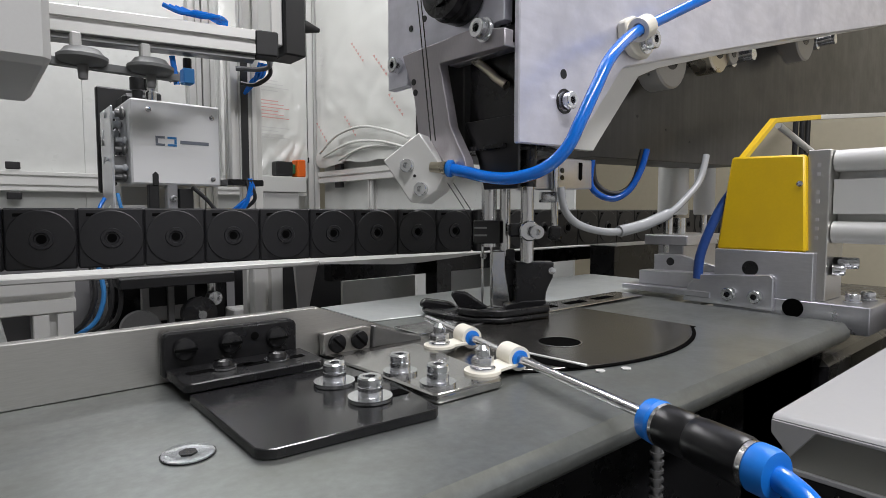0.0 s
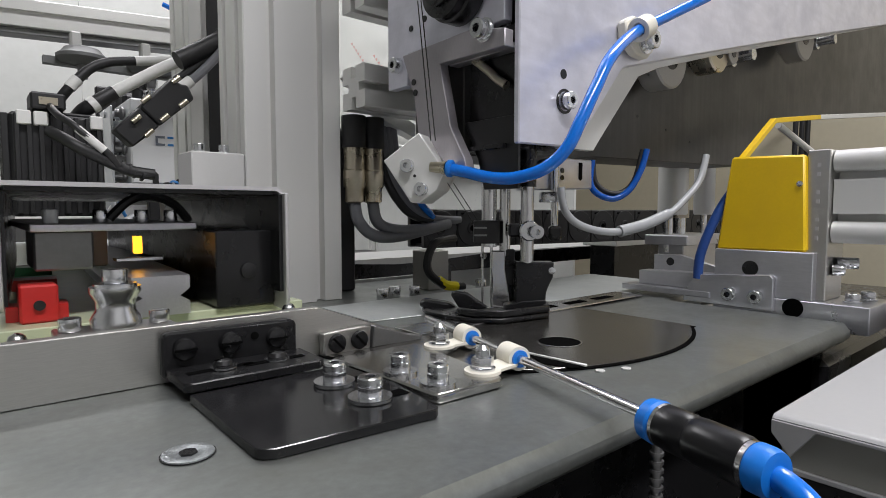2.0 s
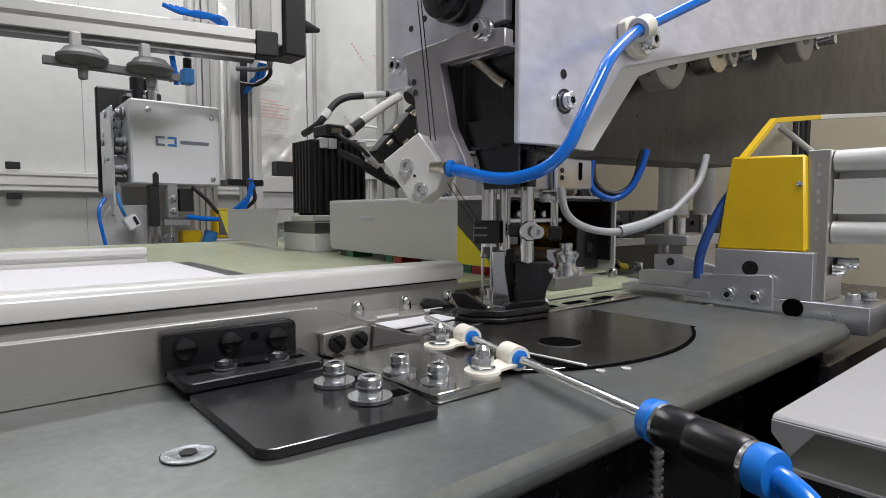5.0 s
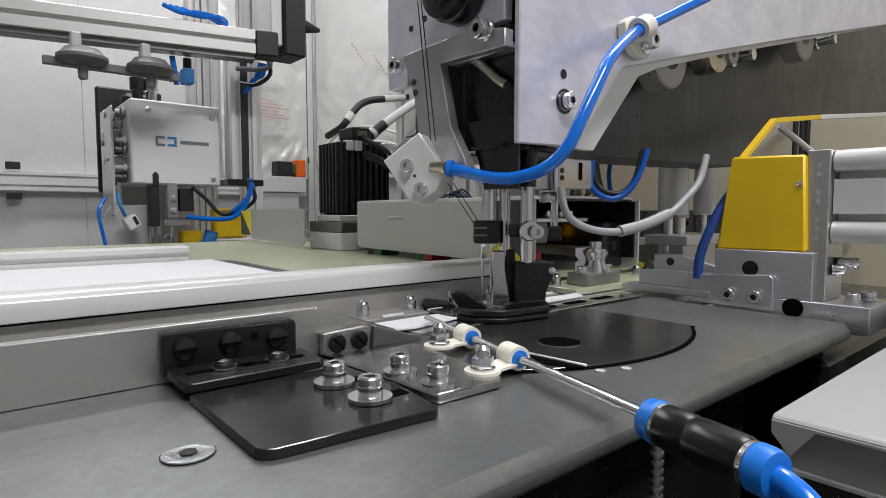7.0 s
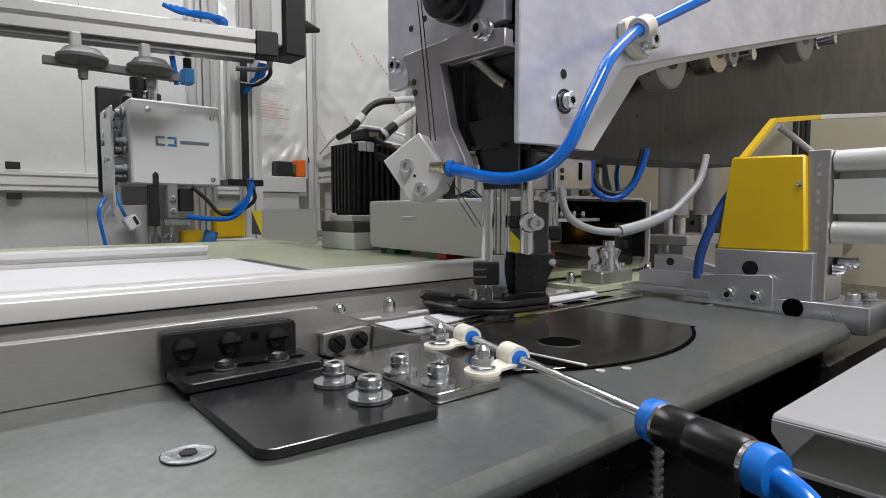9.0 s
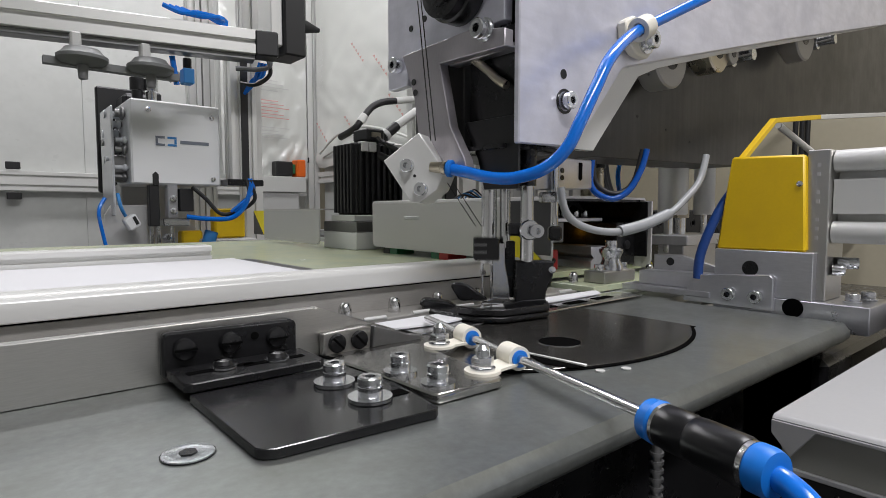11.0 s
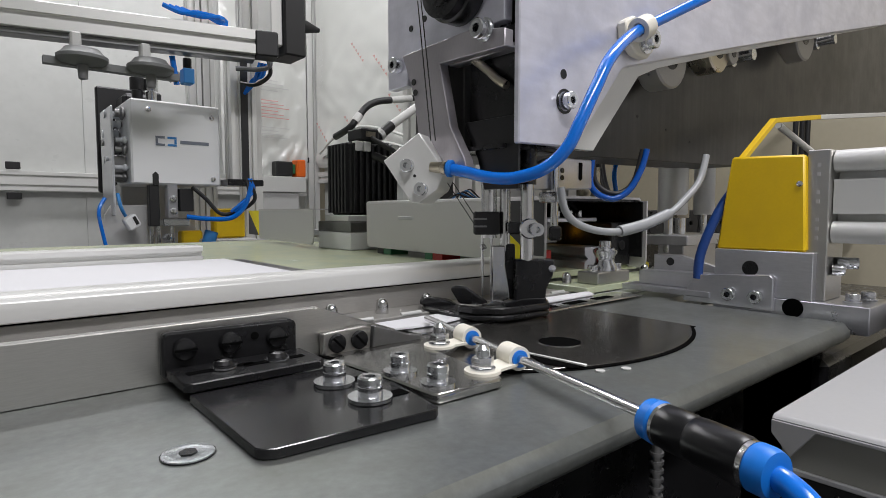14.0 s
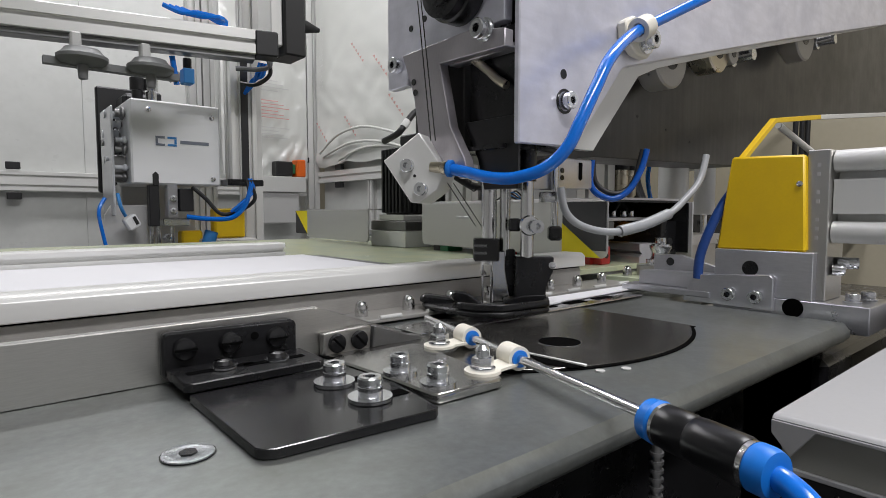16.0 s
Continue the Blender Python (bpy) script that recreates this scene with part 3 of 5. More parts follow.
part("arm", bm_box(-0.004, 0.004, 0.012, 0.030, -0.006, 0.010, 0.0006), MILLED, block)

hose = thing("air_hose", "glossy blue plastic air hose clipped to the arm", "hose")
part("tube", bm_tube([(0.2395, 0.2775, 0.0972), (0.2445, 0.2680, 0.0950), (0.2475, 0.2520, 0.0912), (0.2515, 0.2350, 0.0900), (0.2580, 0.2170, 0.0945), (0.2645, 0.2055, 0.1055),
     (0.2715, 0.2010, 0.1215), (0.2850, 0.2000, 0.1430), (0.3040, 0.2030, 0.1640), (0.3450, 0.2130, 0.1885), (0.3860, 0.2130, 0.2080), (0.4300, 0.2050, 0.2300)], 0.0038, 18), BLUE, hose)
part("nipple", bm_turn([(0.0038, 0), (0.0038, 0.0085), (0.0044, 0.0085), (0.0044, 0.0112)], (0.2342, 0.2905, 0.0990), (0.36, -0.93, -0.09), 24), BRASS, hose, "nickel-plated hose nipple")
part("collar", bm_turn([(0.0044, 0), (0.0056, 0.0006), (0.0056, 0.0026), (0.0046, 0.0034)], (0.2388, 0.2795, 0.0978), (0.35, -0.92, -0.12), 28), BLUE_RING, hose, "blue release ring")
pc = thing("hose_clip", "natural nylon hose clip screwed to the arm", "clip")
part("loop", bm_ring((0.352, 0.2143, 0.1920), (0.362, 0.2140, 0.1970), 0.0080, 0.0046, 28), NYLON, pc)
part("tab", bm_prism([(0.349, 0.200), (0.351, 0.189), (0.364, 0.1800), (0.378, 0.1790), (0.387, 0.187), (0.386, 0.197), (0.374, 0.204), (0.360, 0.206)], "y", 0.2220, 0.2296, 0.0012), NYLON, pc)
cap_screw((0.3735, 0.2218, 0.1905), 0.0076, 0.0175, (0, -1, 0))

STROKES = []
NEEDLE = [(0, 0), (6.3, 0), (7.3, 0), (7.5, 0), (7.8, -0.012), (8.0, -0.034), (8.3, -0.016), (8.5, -0.003), (8.8, -0.022), (9.0, -0.028), (9.2, -0.004), (9.6, -0.034), (10.0, 0.012), (10.4, -0.03),
          (10.8, 0.013), (11.1, -0.02), (11.4, 0.008), (11.5, 0.013), (11.6, 0.010), (11.7, -0.022), (11.8, -0.031), (12.0, 0.007), (12.25, 0.012), (12.5, -0.017), (12.75, 0.013), (13.0, -0.032),
          (13.25, 0.0), (13.5, -0.021), (13.75, -0.03), (14.0, 0.006), (14.1, -0.01), (14.2, -0.012), (14.3, -0.008), (14.4, -0.012), (14.5, -0.015), (14.75, -0.03), (15.0, 0.0135), (15.25, -0.03),
          (15.5, 0.001), (15.75, -0.03), (16.0, -0.012)]
INNER = [(0, 0), (7.5, 0), (8.0, -0.0025), (8.5, 0), (9.0, -0.002), (9.6, 0), (10.4, 0.004), (11.5, 0.006), (12.0, 0.004), (12.5, 0), (13.0, -0.001), (13.5, 0), (14.0, 0.0035), (14.5, 0), (15.0, 0.005), (15.5, 0.001), (16.0, 0)]
OUTER = [(0, 0), (7.5, 0), (8.0, 0.0055), (8.5, 0.0), (9.0, 0.0055), (10.2, 0.003), (11.5, 0.0), (12.0, 0.003), (12.5, 0.0035), (13.0, 0.0035), (13.5, 0.003), (14.0, 0.0015), (14.5, 0.003), (15.0, 0.0015), (15.5, 0.002), (16.0, 0.0035)]

nb = thing("needle_bar", "bright steel needle bar with black thread clamp", "needle bar", at=(0.2718, 0.2735, 0), rz=-40)
part("bar", bm_cyl((-0.001, 0.001, 0.046), (-0.001, 0.001, 0.20), 0.0052, seg=28), NICKEL, nb)
part("clamp", bm_box(-0.0115, 0.0055, -0.0065, 0.0075, 0.0485, 0.0640, 0.0008), BLACK, nb, "black needle clamp")
for dz in (0.0535, 0.0585):
    part("clamp_groove", bm_box(-0.0118, -0.003, -0.0068, -0.0055, dz, dz + 0.0012), GREY_STEEL, nb)
for dx in (-0.0055, 0.0005):
    part("needle", bm_turn([(0.0009, 0), (0.0009, 0.036), (0.0003, 0.046)], (dx, 0, 0.049), (0, 0, -1), 12), NICKEL, nb)
part("eyelet", bm_ring((-0.0055, -0.001, 0.0395), (-0.0045, -0.002, 0.0405), 0.0022, 0.0013, 18), NICKEL, nb)
STROKES.append((nb, NEEDLE))

inner = thing("inner_presser_foot", "polished steel inner presser foot on its round bar", "presser foot", at=(0.2718, 0.2735, 0), rz=-40)
part("bar", bm_cyl((0.0098, 0.001, 0.040), (0.0098, 0.001, 0.20), 0.0037, seg=24), NICKEL, inner)
part("shank", bm_prism([(0.0008, 0.004), (0.0008, 0.0435), (0.0095, 0.0435), (0.0095, 0.030), (0.0125, 0.012), (0.0130, 0.003)], "y", -0.004, 0.003, 0.0007), NICKEL, inner)
part("backing", bm_box(0.0097, 0.0165, -0.003, 0.005, 0.006, 0.0445, 0.0008), OXIDE, inner, "black foot carrier")
part("toe", bm_prism([(-0.0065, 0.0022), (0.0145, 0.0022), (0.0130, 0.0052), (0.002, 0.0062), (-0.003, 0.0042), (-0.0065, 0.0040)], "y", -0.007, 0.003, 0.0005), NICKEL, inner)
part("front_toe", bm_prism([(-0.0275, 0.0150), (-0.0250, 0.0172), (-0.0170, 0.0165), (-0.0020, 0.0060), (-0.0080, 0.0045), (-0.0215, 0.0052)], "y", -0.012, -0.006, 0.0012), OXIDE, inner, "upturned black toe")
STROKES.append((inner, INNER))

outer = thing("outer_presser_foot", "black oxidised outer presser foot with clamp knob", "presser foot", at=(0.2718, 0.2735, 0), rz=-40)
part("bar", bm_cyl((0.0228, -0.013, 0.036), (0.0228, -0.013, 0.20), 0.0044, seg=24), NICKEL, outer)
part("bar_sleeve", bm_cyl((0.0228, -0.013, 0.086), (0.0228, -0.013, 0.12), 0.0058, seg=24), OXIDE, outer)
part("knob", bm_turn([(0.0035, 0), (0.0062, 0.0008), (0.0066, 0.003), (0.0066, 0.006), (0.0058, 0.007), (0.0030, 0.007), (0.0030, 0.005)], (0.0228, -0.0165, 0.0575), (0.05, -1, 0), 32), ZINC, outer, "bright clamp knob")
part("clamp", bm_box(0.0105, 0.0185, -0.0165, -0.0085, 0.0535, 0.0620, 0.0012), OXIDE, outer)
part("holder", bm_prism([(0.0150, 0.006), (0.0345, 0.006), (0.0350, 0.0165), (0.0365, 0.021), (0.0395, 0.027), (0.0400, 0.0370), (0.0150, 0.0370)], "y", -0.0175, -0.0055, 0.0008), OXIDE, outer)
part("screw", bm_cyl((0.0385, -0.0178, 0.0315), (0.0385, -0.0190, 0.0315), 0.0024, seg=20, bevel=0.0003), ZINC, outer)
part("sole", bm_prism([(-0.0470, -0.001), (-0.0450, -0.012), (-0.0300, -0.030), (-0.0130, -0.043), (0.0040, -0.045), (0.0360, -0.025), (0.0385, -0.007), (0.0120, -0.005), (-0.0100, -0.012), (-0.0280, 0.002)], "z", 0.0014, 0.0056, 0.0014), OXIDE, outer)
part("blade", bm_prism([(-0.0490, 0.0070), (-0.0455, 0.0110), (-0.0280, 0.0085), (-0.0200, 0.0030), (-0.0400, 0.0025)], "y", -0.008, 0.003, 0.0014), OXIDE, outer)
SOLE_EDGE = [(-0.0240, -0.034), (-0.0130, -0.043), (0.0040, -0.045), (0.0360, -0.025), (0.0380, -0.008)]
SOLE_IN = [(0.0345, -0.009), (0.0325, -0.0235), (0.0035, -0.0412), (-0.0115, -0.0395), (-0.0215, -0.0315)]
part("rim", bm_prism(SOLE_EDGE + SOLE_IN, "z", 0.0057, 0.0098, 0.0006), OXIDE, outer, "raised edge of the sole")
part("heel", bm_prism([(0.0080, 0.0058), (0.0350, 0.0058), (0.0350, 0.0125), (0.0200, 0.0118), (0.0080, 0.0085)], "y", -0.018, -0.006, 0.0008), OXIDE, outer)
part("screw_ring", bm_ring((0.0272, -0.0243, 0.0570), (0.0272, -0.0285, 0.0570), 0.0042, 0.0020, 24), ZINC, outer, "bright screw in the clamp knob")
STROKES.append((outer, OUTER))

spindle = thing("lifter_rod", "short bright lifter rod with hexagon nut", "rod", at=(0.2718, 0.2735, 0), rz=-40)
part("rod", bm_cyl((0.044, 0.004, 0.060), (0.044, 0.004, 0.105), 0.0026, seg=20), NICKEL, spindle)
part("nut", bm_cyl((0.0425, 0.004, 0.0762), (0.0425, 0.004, 0.0832), 0.0098, seg=6, bevel=0.0006), ZINC, spindle)
part("foot", bm_box(0.040, 0.049, 0.001, 0.009, 0.050, 0.060, 0.0015), OXIDE, spindle)

# clear hose below the arm, blue hose loop
ch = thing("clear_hose", "cloudy grey hose loop below the arm", "hose")
part("tube", bm_tube([(0.3017, 0.2382, 0.086), (0.3037, 0.2359, 0.071), (0.3132, 0.2337, 0.0623), (0.3274, 0.2279, 0.0572), (0.3436, 0.2208, 0.0562), (0.3664, 0.2151, 0.0607), (0.390, 0.209, 0.0686), (0.4048, 0.2042, 0.0802), (0.4176, 0.201, 0.0929), (0.4271, 0.2009, 0.112)], 0.0026, 12), CLEAR_TUBE, ch)
part("sleeve", bm_tube([(0.3440, 0.2206, 0.0563), (0.3664, 0.2151, 0.0607), (0.389, 0.2092, 0.0683)], 0.0040, 12), CLEAR_TUBE, ch)
bl = thing("air_hose", "dark blue hose loop below the arm", "hose")
part("tube", bm_tube([(0.357, 0.253, 0.108), (0.3554, 0.253, 0.0908), (0.3599, 0.2486, 0.0824), (0.3688, 0.2409, 0.0795), (0.3778, 0.2339, 0.0866), (0.3848, 0.2293, 0.1013), (0.3886, 0.2272, 0.116)], 0.0023, 12), mat("deep_blue_tube", (0.004, 0.07, 0.34), 0.25, 0, 0.1, 300, 0.03), bl)
part("tube", bm_tube([(0.361, 0.255, 0.108), (0.3610, 0.253, 0.0930), (0.3660, 0.2470, 0.0850), (0.3750, 0.2400, 0.0840), (0.3830, 0.2340, 0.0930), (0.3890, 0.2310, 0.116)], 0.0020, 12), RUBBER, bl)

# threads
for i, (a, b) in enumerate((((0.2330, 0.290, 0.116), (0.2440, 0.318, 0.215)), ((0.2352, 0.288, 0.116), (0.2420, 0.312, 0.215)), ((0.2460, 0.2885, 0.089), (0.2630, 0.2790, 0.060)), ((0.2490, 0.2860, 0.089), (0.2660, 0.2765, 0.060)))):
    solid("thread", bm_cyl(a, b, 0.00028 if i > 1 else 0.0004, seg=6), THREAD, "taut black sewing thread", "thread", "threads")

# ---------- clamp unit beside the arm ----------
unit = thing("feed_unit", "milled aluminium feed unit beside the sewing table", "feed unit")
part("base", bm_box(0.437, 0.490, 0.098, 0.197, -0.010, 0.0085, 0.0006), MILLED, unit)
part("block", bm_box(0.4375, 0.475, 0.1310, 0.197, 0.0085, 0.0418, 0.0005), MILLED, unit)
part("front_jaw", bm_prism([(0.1535, -0.0008), (0.1535, 0.0225), (0.1560, 0.0250), (0.2050, 0.0215), (0.2140, 0.0140), (0.2190, 0.0000)], "x", 0.4320, 0.4370, 0.0004), MILLED, unit)
part("jaw_plate", bm_box(0.430, 0.452, 0.197, 0.272, 0.0040, 0.0085, 0.0004), MILLED, unit)
part("jaw_top", bm_prism([(0.197, 0.0086), (0.262, 0.0086), (0.262, 0.0200), (0.197, 0.0215)], "x", 0.4400, 0.4560, 0.0004), MILLED, unit)
part("rear_jaw", bm_prism([(0.197, 0.0215), (0.258, 0.0190), (0.258, 0.0330), (0.235, 0.0335), (0.197, 0.0240)], "x", 0.4570, 0.4630, 0.0004), MILLED, unit)
part("bore", bm_cyl((0.4566, 0.243, 0.0275), (0.4572, 0.243, 0.0275), 0.0034, seg=24), BLACK, unit)
part("bore", bm_cyl((0.4370, 0.1711, 0.0285), (0.4378, 0.1711, 0.0285), 0.0056, seg=24), OXIDE, unit)
part("bore", bm_cyl((0.4362, 0.1421, 0.0030), (0.4372, 0.1421, 0.0030), 0.0066, seg=28), VOID, unit)
part("end_plate", bm_box(0.4450, 0.4800, 0.1255, 0.1392, 0.0086, 0.1120, 0.0006), STEEL, unit, "upright steel end plate, stamped")
for k in range(9):
    z0 = 0.103 - k * 0.0062
    if k in (2, 5):
        continue
    part("stamped_mark", bm_box(0.4447, 0.4452, 0.1310, 0.1330, z0 - 0.0026, z0), COVER, unit)
part("cylinder", profile40((0.484, -0.25, 0.0800), (0.484, 0.1250, 0.0800), 0.064, 0.063), ALU, unit, "aluminium cylinder with rounded rods")
for z0 in (0.1040, 0.0560):
    part("tie_rod", bm_cyl((0.4560, -0.25, z0), (0.4560, 0.1250, z0), 0.0075, seg=24), ALU, unit)
part("cover", bm_prism([(0.1365, 0.0420), (0.1972, 0.0415), (0.1880, 0.1105), (0.1392, 0.1090)], "x", 0.4400, 0.4470, 0.0015), YELLOW, unit, "bright yellow cover, slightly scuffed")
part("cover_screw", bm_turn([(0.0020, 0), (0.0020, 0.0014), (0.0009, 0.0018)], (0.4399, 0.1415, 0.0890), (-1, 0, 0), 20), ZINC, unit)
for sy, sz in ((0.1825, 0.0090), (0.1640, 0.0090)):
    cap_screw((0.4318, sy, sz), 0.0056, 0.0, (-1, 0, 0))
cap_screw((0.455, 0.1250, 0.030), 0.0048, 0.0, (0.35, -0.94, 0), label="dark socket head cap screw", tall=1.6)
cap_screw((0.466, 0.1250, 0.034), 0.0048, 0.0, (0.35, -0.94, 0), tall=2.6)
cap_screw((0.455, 0.1120, 0.0086), 0.005, 0.011)
cap_screw((0.475, 0.1080, 0.0086), 0.005, 0.011)
bh = thing("air_hose", "dark blue braided hose into the feed unit", "hose")
part("tube", bm_tube([(0.4340, 0.2080, 0.018), (0.4345, 0.2070, 0.035), (0.4380, 0.2020, 0.055), (0.4460, 0.1960, 0.075), (0.4560, 0.1900, 0.090)], 0.0036, 12), mat("dark_blue_tube", (0.01, 0.05, 0.22), 0.4, 0, 0.2, 600, 0.1), bh)
trim = thing("yellow_guard", "bent yellow sheet guard above the feed unit", "guard")
part("sheet", bm_prism([(0.555, 0.1125), (0.633, 0.1598), (0.7640, 0.1770), (0.7640, 0.1822), (0.631, 0.1645), (0.551, 0.1155)], "y", 0.227, 0.233, 0.0003), YELLOW, trim)
part("edge", bm_prism([(0.7642, 0.1770), (1.057, 0.2120), (1.057, 0.2175), (0.7642, 0.1822)], "y", 0.227, 0.233, 0.0003), ALU, trim, "bare grey end of the sheet")
part("strut", bm_cyl((0.6742, 0.240, 0.1628), (0.7866, 0.240, 0.1400), 0.0036, seg=16), ALU, trim, "grey strut below the sheet")

# guide columns behind the feed unit
col = thing("guide_column", "bright guide columns of a small press unit", "press unit")
for cx, cy, cr in ((0.664, 0.352, 0.0175), (0.716, 0.338, 0.0125)):
    part("cylinder", bm_turn([(cr * .9, 0), (cr, 0.002), (cr, 0.15)], (cx, cy, 0.066), (0, 0, 1), 32), ALU, col, "pale air cylinder")
for cx, cy, cr in ((0.654, 0.352, 0.0055), (0.676, 0.348, 0.0065), (0.716, 0.338, 0.0040)):
    part("column", bm_cyl((cx, cy, 0.02), (cx, cy, 0.066), cr, seg=24), NICKEL, col)
part("collar", bm_cyl((0.676, 0.348, 0.062), (0.676, 0.348, 0.074), 0.010, seg=24, bevel=0.001), BRASS, col)
part("foot", bm_box(0.635, 0.745, 0.318, 0.372, 0.030, 0.042, 0.001), MILLED, col)
part("post", bm_box(0.650, 0.735, 0.330, 0.362, -0.06, 0.030, 0.001), MILLED, col)

# white cover in front of the table
wb = thing("machine_cover", "white painted machine cover with a clear side pane", "cover")
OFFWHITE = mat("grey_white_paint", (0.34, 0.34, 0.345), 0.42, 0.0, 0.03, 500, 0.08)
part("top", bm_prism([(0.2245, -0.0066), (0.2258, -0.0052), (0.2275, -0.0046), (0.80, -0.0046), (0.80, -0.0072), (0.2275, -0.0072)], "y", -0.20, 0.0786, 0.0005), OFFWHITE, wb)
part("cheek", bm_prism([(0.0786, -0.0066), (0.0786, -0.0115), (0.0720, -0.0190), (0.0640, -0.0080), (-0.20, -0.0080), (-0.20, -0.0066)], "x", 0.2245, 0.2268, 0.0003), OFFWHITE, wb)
part("pane", bm_box(0.2285, 0.2300, -0.20, 0.0760, -0.0240, -0.0073), mat("clear_pane", (0.30, 0.295, 0.27), 0.12, 0.0, 0.05, 30, 0.0), wb, "grey translucent side pane")
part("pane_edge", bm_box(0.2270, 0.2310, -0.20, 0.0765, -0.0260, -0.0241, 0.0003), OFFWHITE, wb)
part("body", bm_box(0.2330, 0.80, -0.20, 0.0750, -0.30, -0.0261), OXIDE, wb, "dark lower part of the cover")
part("inner", bm_box(0.25, 0.80, -0.20, 0.0750, -0.0260, -0.0074), DARK_PAINT, wb)

# ---------- below the table ----------
under = thing("underframe", "dark machine parts and springs below the table", "machine frame")
part("beam", bm_box(0.10, 0.60, 0.125, 0.165, -0.20, -0.095), OXIDE, under)
part("beam", bm_box(0.26, 0.30, 0.14, 0.40, -0.60, -0.10), DARK_PAINT, under)
part("spring_bolt", bm_cyl((0.1885, 0.1035, -0.070), (0.1885, 0.1035, -0.0122), 0.0018, seg=16), GREY_STEEL, under)
for k in range(14):
    part("coil", bm_ring((0.1885, 0.1035, -0.060 + 0.0032 * k), (0.1885, 0.1035, -0.0588 + 0.0032 * k), 0.0026, 0.0019, 14), GREY_STEEL, under)
part("bolt_head", bm_cyl((0.1885, 0.1035, -0.076), (0.1885, 0.1035, -0.070), 0.0042, seg=24, bevel=0.0006), OXIDE, under)

part("plate", bm_box(0.30, 0.42, 0.118, 0.124, -0.10, -0.01), BLACK, under)
part("casting", bm_box(0.40, 0.86, 0.110, 0.235, -0.34, -0.022, 0.004), OXIDE, under, "dark machine casting")

# ---------- carriage that rides along the rail (built where it would stand at 0) ----------
board = riding(thing("carriage_board", "pale green resin board of the sliding work carriage", "board"))
part("board", bm_box(-0.75, 0.118, 0.325, 1.06, 0.0095, 0.0150, 0.0006), RESIN, board)
part("front_lip", bm_prism([(-0.035, 0.278), (0.085, 0.278), (0.118, 0.302), (0.118, 0.3245), (-0.035, 0.3245)], "z", 0.0020, 0.0070, 0.0005), RESIN, board)
part("strip", bm_box(-0.60, -0.045, 0.288, 0.3245, 0.0015, 0.0040, 0.0005), STRIP, board, "steel hinge strip along the edge")
part("edge_seal", bm_box(-0.205, -0.185, 0.345, 0.64, 0.0151, 0.0158), BLACK_TAPE, board, "dark strip beside the cloth")
for k in range(15):
    x = -0.590 + k * 0.037
    part("knuckle", bm_cyl((x + 0.004, 0.2890, 0.0046), (x + 0.020, 0.2890, 0.0046), 0.0014, seg=12), ALU, board, "bright hinge knuckle")
NUT = None
for k in range(15):
    x = -0.590 + k * 0.037
    if NUT is None:
        NUT = thing("cap_nut", "bright domed cap nut on the hinge strip", "nut", "nuts along the strip", at=(x, 0.304, 0.004))
        part("nut", bm_turn([(0.0042, 0), (0.0042, 0.0045), (0.0040, 0.0065), (0.0030, 0.0088), (0.0012, 0.0100)], (0, 0, 0), (0, 0, 1), 20), NICKEL, NUT)
        riding(NUT)
    else:
        riding(copy_thing(NUT, pose(x, 0.304, 0.004)))
for x in (-0.026, 0.100):
    riding(copy_thing(NUT, pose(x, 0.306, 0.0070)))

frm = riding(thing("cloth_holder", "aluminium clamping frame over the cloth", "frame"))
part("front_rail", bm_prism([(0.3130, 0.0200), (0.3400, 0.0200), (0.3400, 0.0300), (0.3370, 0.0322), (0.3170, 0.0322), (0.3130, 0.0295)], "x", -0.62, -0.085, 0.0005), ALU, frm)
part("foot", bm_box(-0.62, -0.088, 0.3165, 0.3370, 0.0042, 0.0185), STRIP, frm, "dull lower web of the rail")
part("groove", bm_box(-0.62, -0.088, 0.3180, 0.3360, 0.0185, 0.0199), VOID, frm, "dark groove in the rail")
part("back_rail", profile40((-0.62, 0.655, 0.0240), (-0.228, 0.655, 0.0240), 0.026, 0.017, 0.005), ALU, frm)
cloth = riding(solid("cloth_sheet", bm_box(-0.62, -0.206, 0.3405, 0.640, 0.0152, 0.0175, 0.0004), FABRIC, "white cloth sheet clamped flat in the frame", "cloth"))
seam = riding(solid("cloth_seam", bm_box(-0.62, -0.206, 0.352, 0.3528, 0.0176, 0.0179), GREY_STEEL, "thin grey seam line along the cloth", "seam"))
work = riding(thing("workpiece", "white textile workpiece lying under the needle", "workpiece"))
part("ply", bm_prism([(-0.262, 0.262), (-0.215, 0.256), (-0.18, 0.262), (-0.04, 0.268), (-0.03, 0.2800), (-0.262, 0.2800)], "z", 0.0026, 0.0040, 0.0003), FABRIC, work)

cov = riding(thing("channel_cover", "bent stainless cover channel with yellow warning corner", "cover"))
cov.matrix_basis = Matrix.Translation((-0.034, 0.318, 0)) @ Matrix.Rotation(math.radians(-3.65), 4, "Z") @ Matrix.Translation((0.022, -0.324, 0))


def skin(y0, y1, z0, z1, x, r=0.007, t=0.0022):
    """A flat side sheet of the channel at x with rounded lower corners."""
    o = [(y0 + r, z0), (y1 - r, z0), (y1 - r * .3, z0 + r * .3), (y1, z0 + r), (y1, z1), (y0, z1), (y0, z0 + r), (y0 + r * .3, z0 + r * .3)]
    return bm_prism(o, "x", x, x + t, 0.0004)


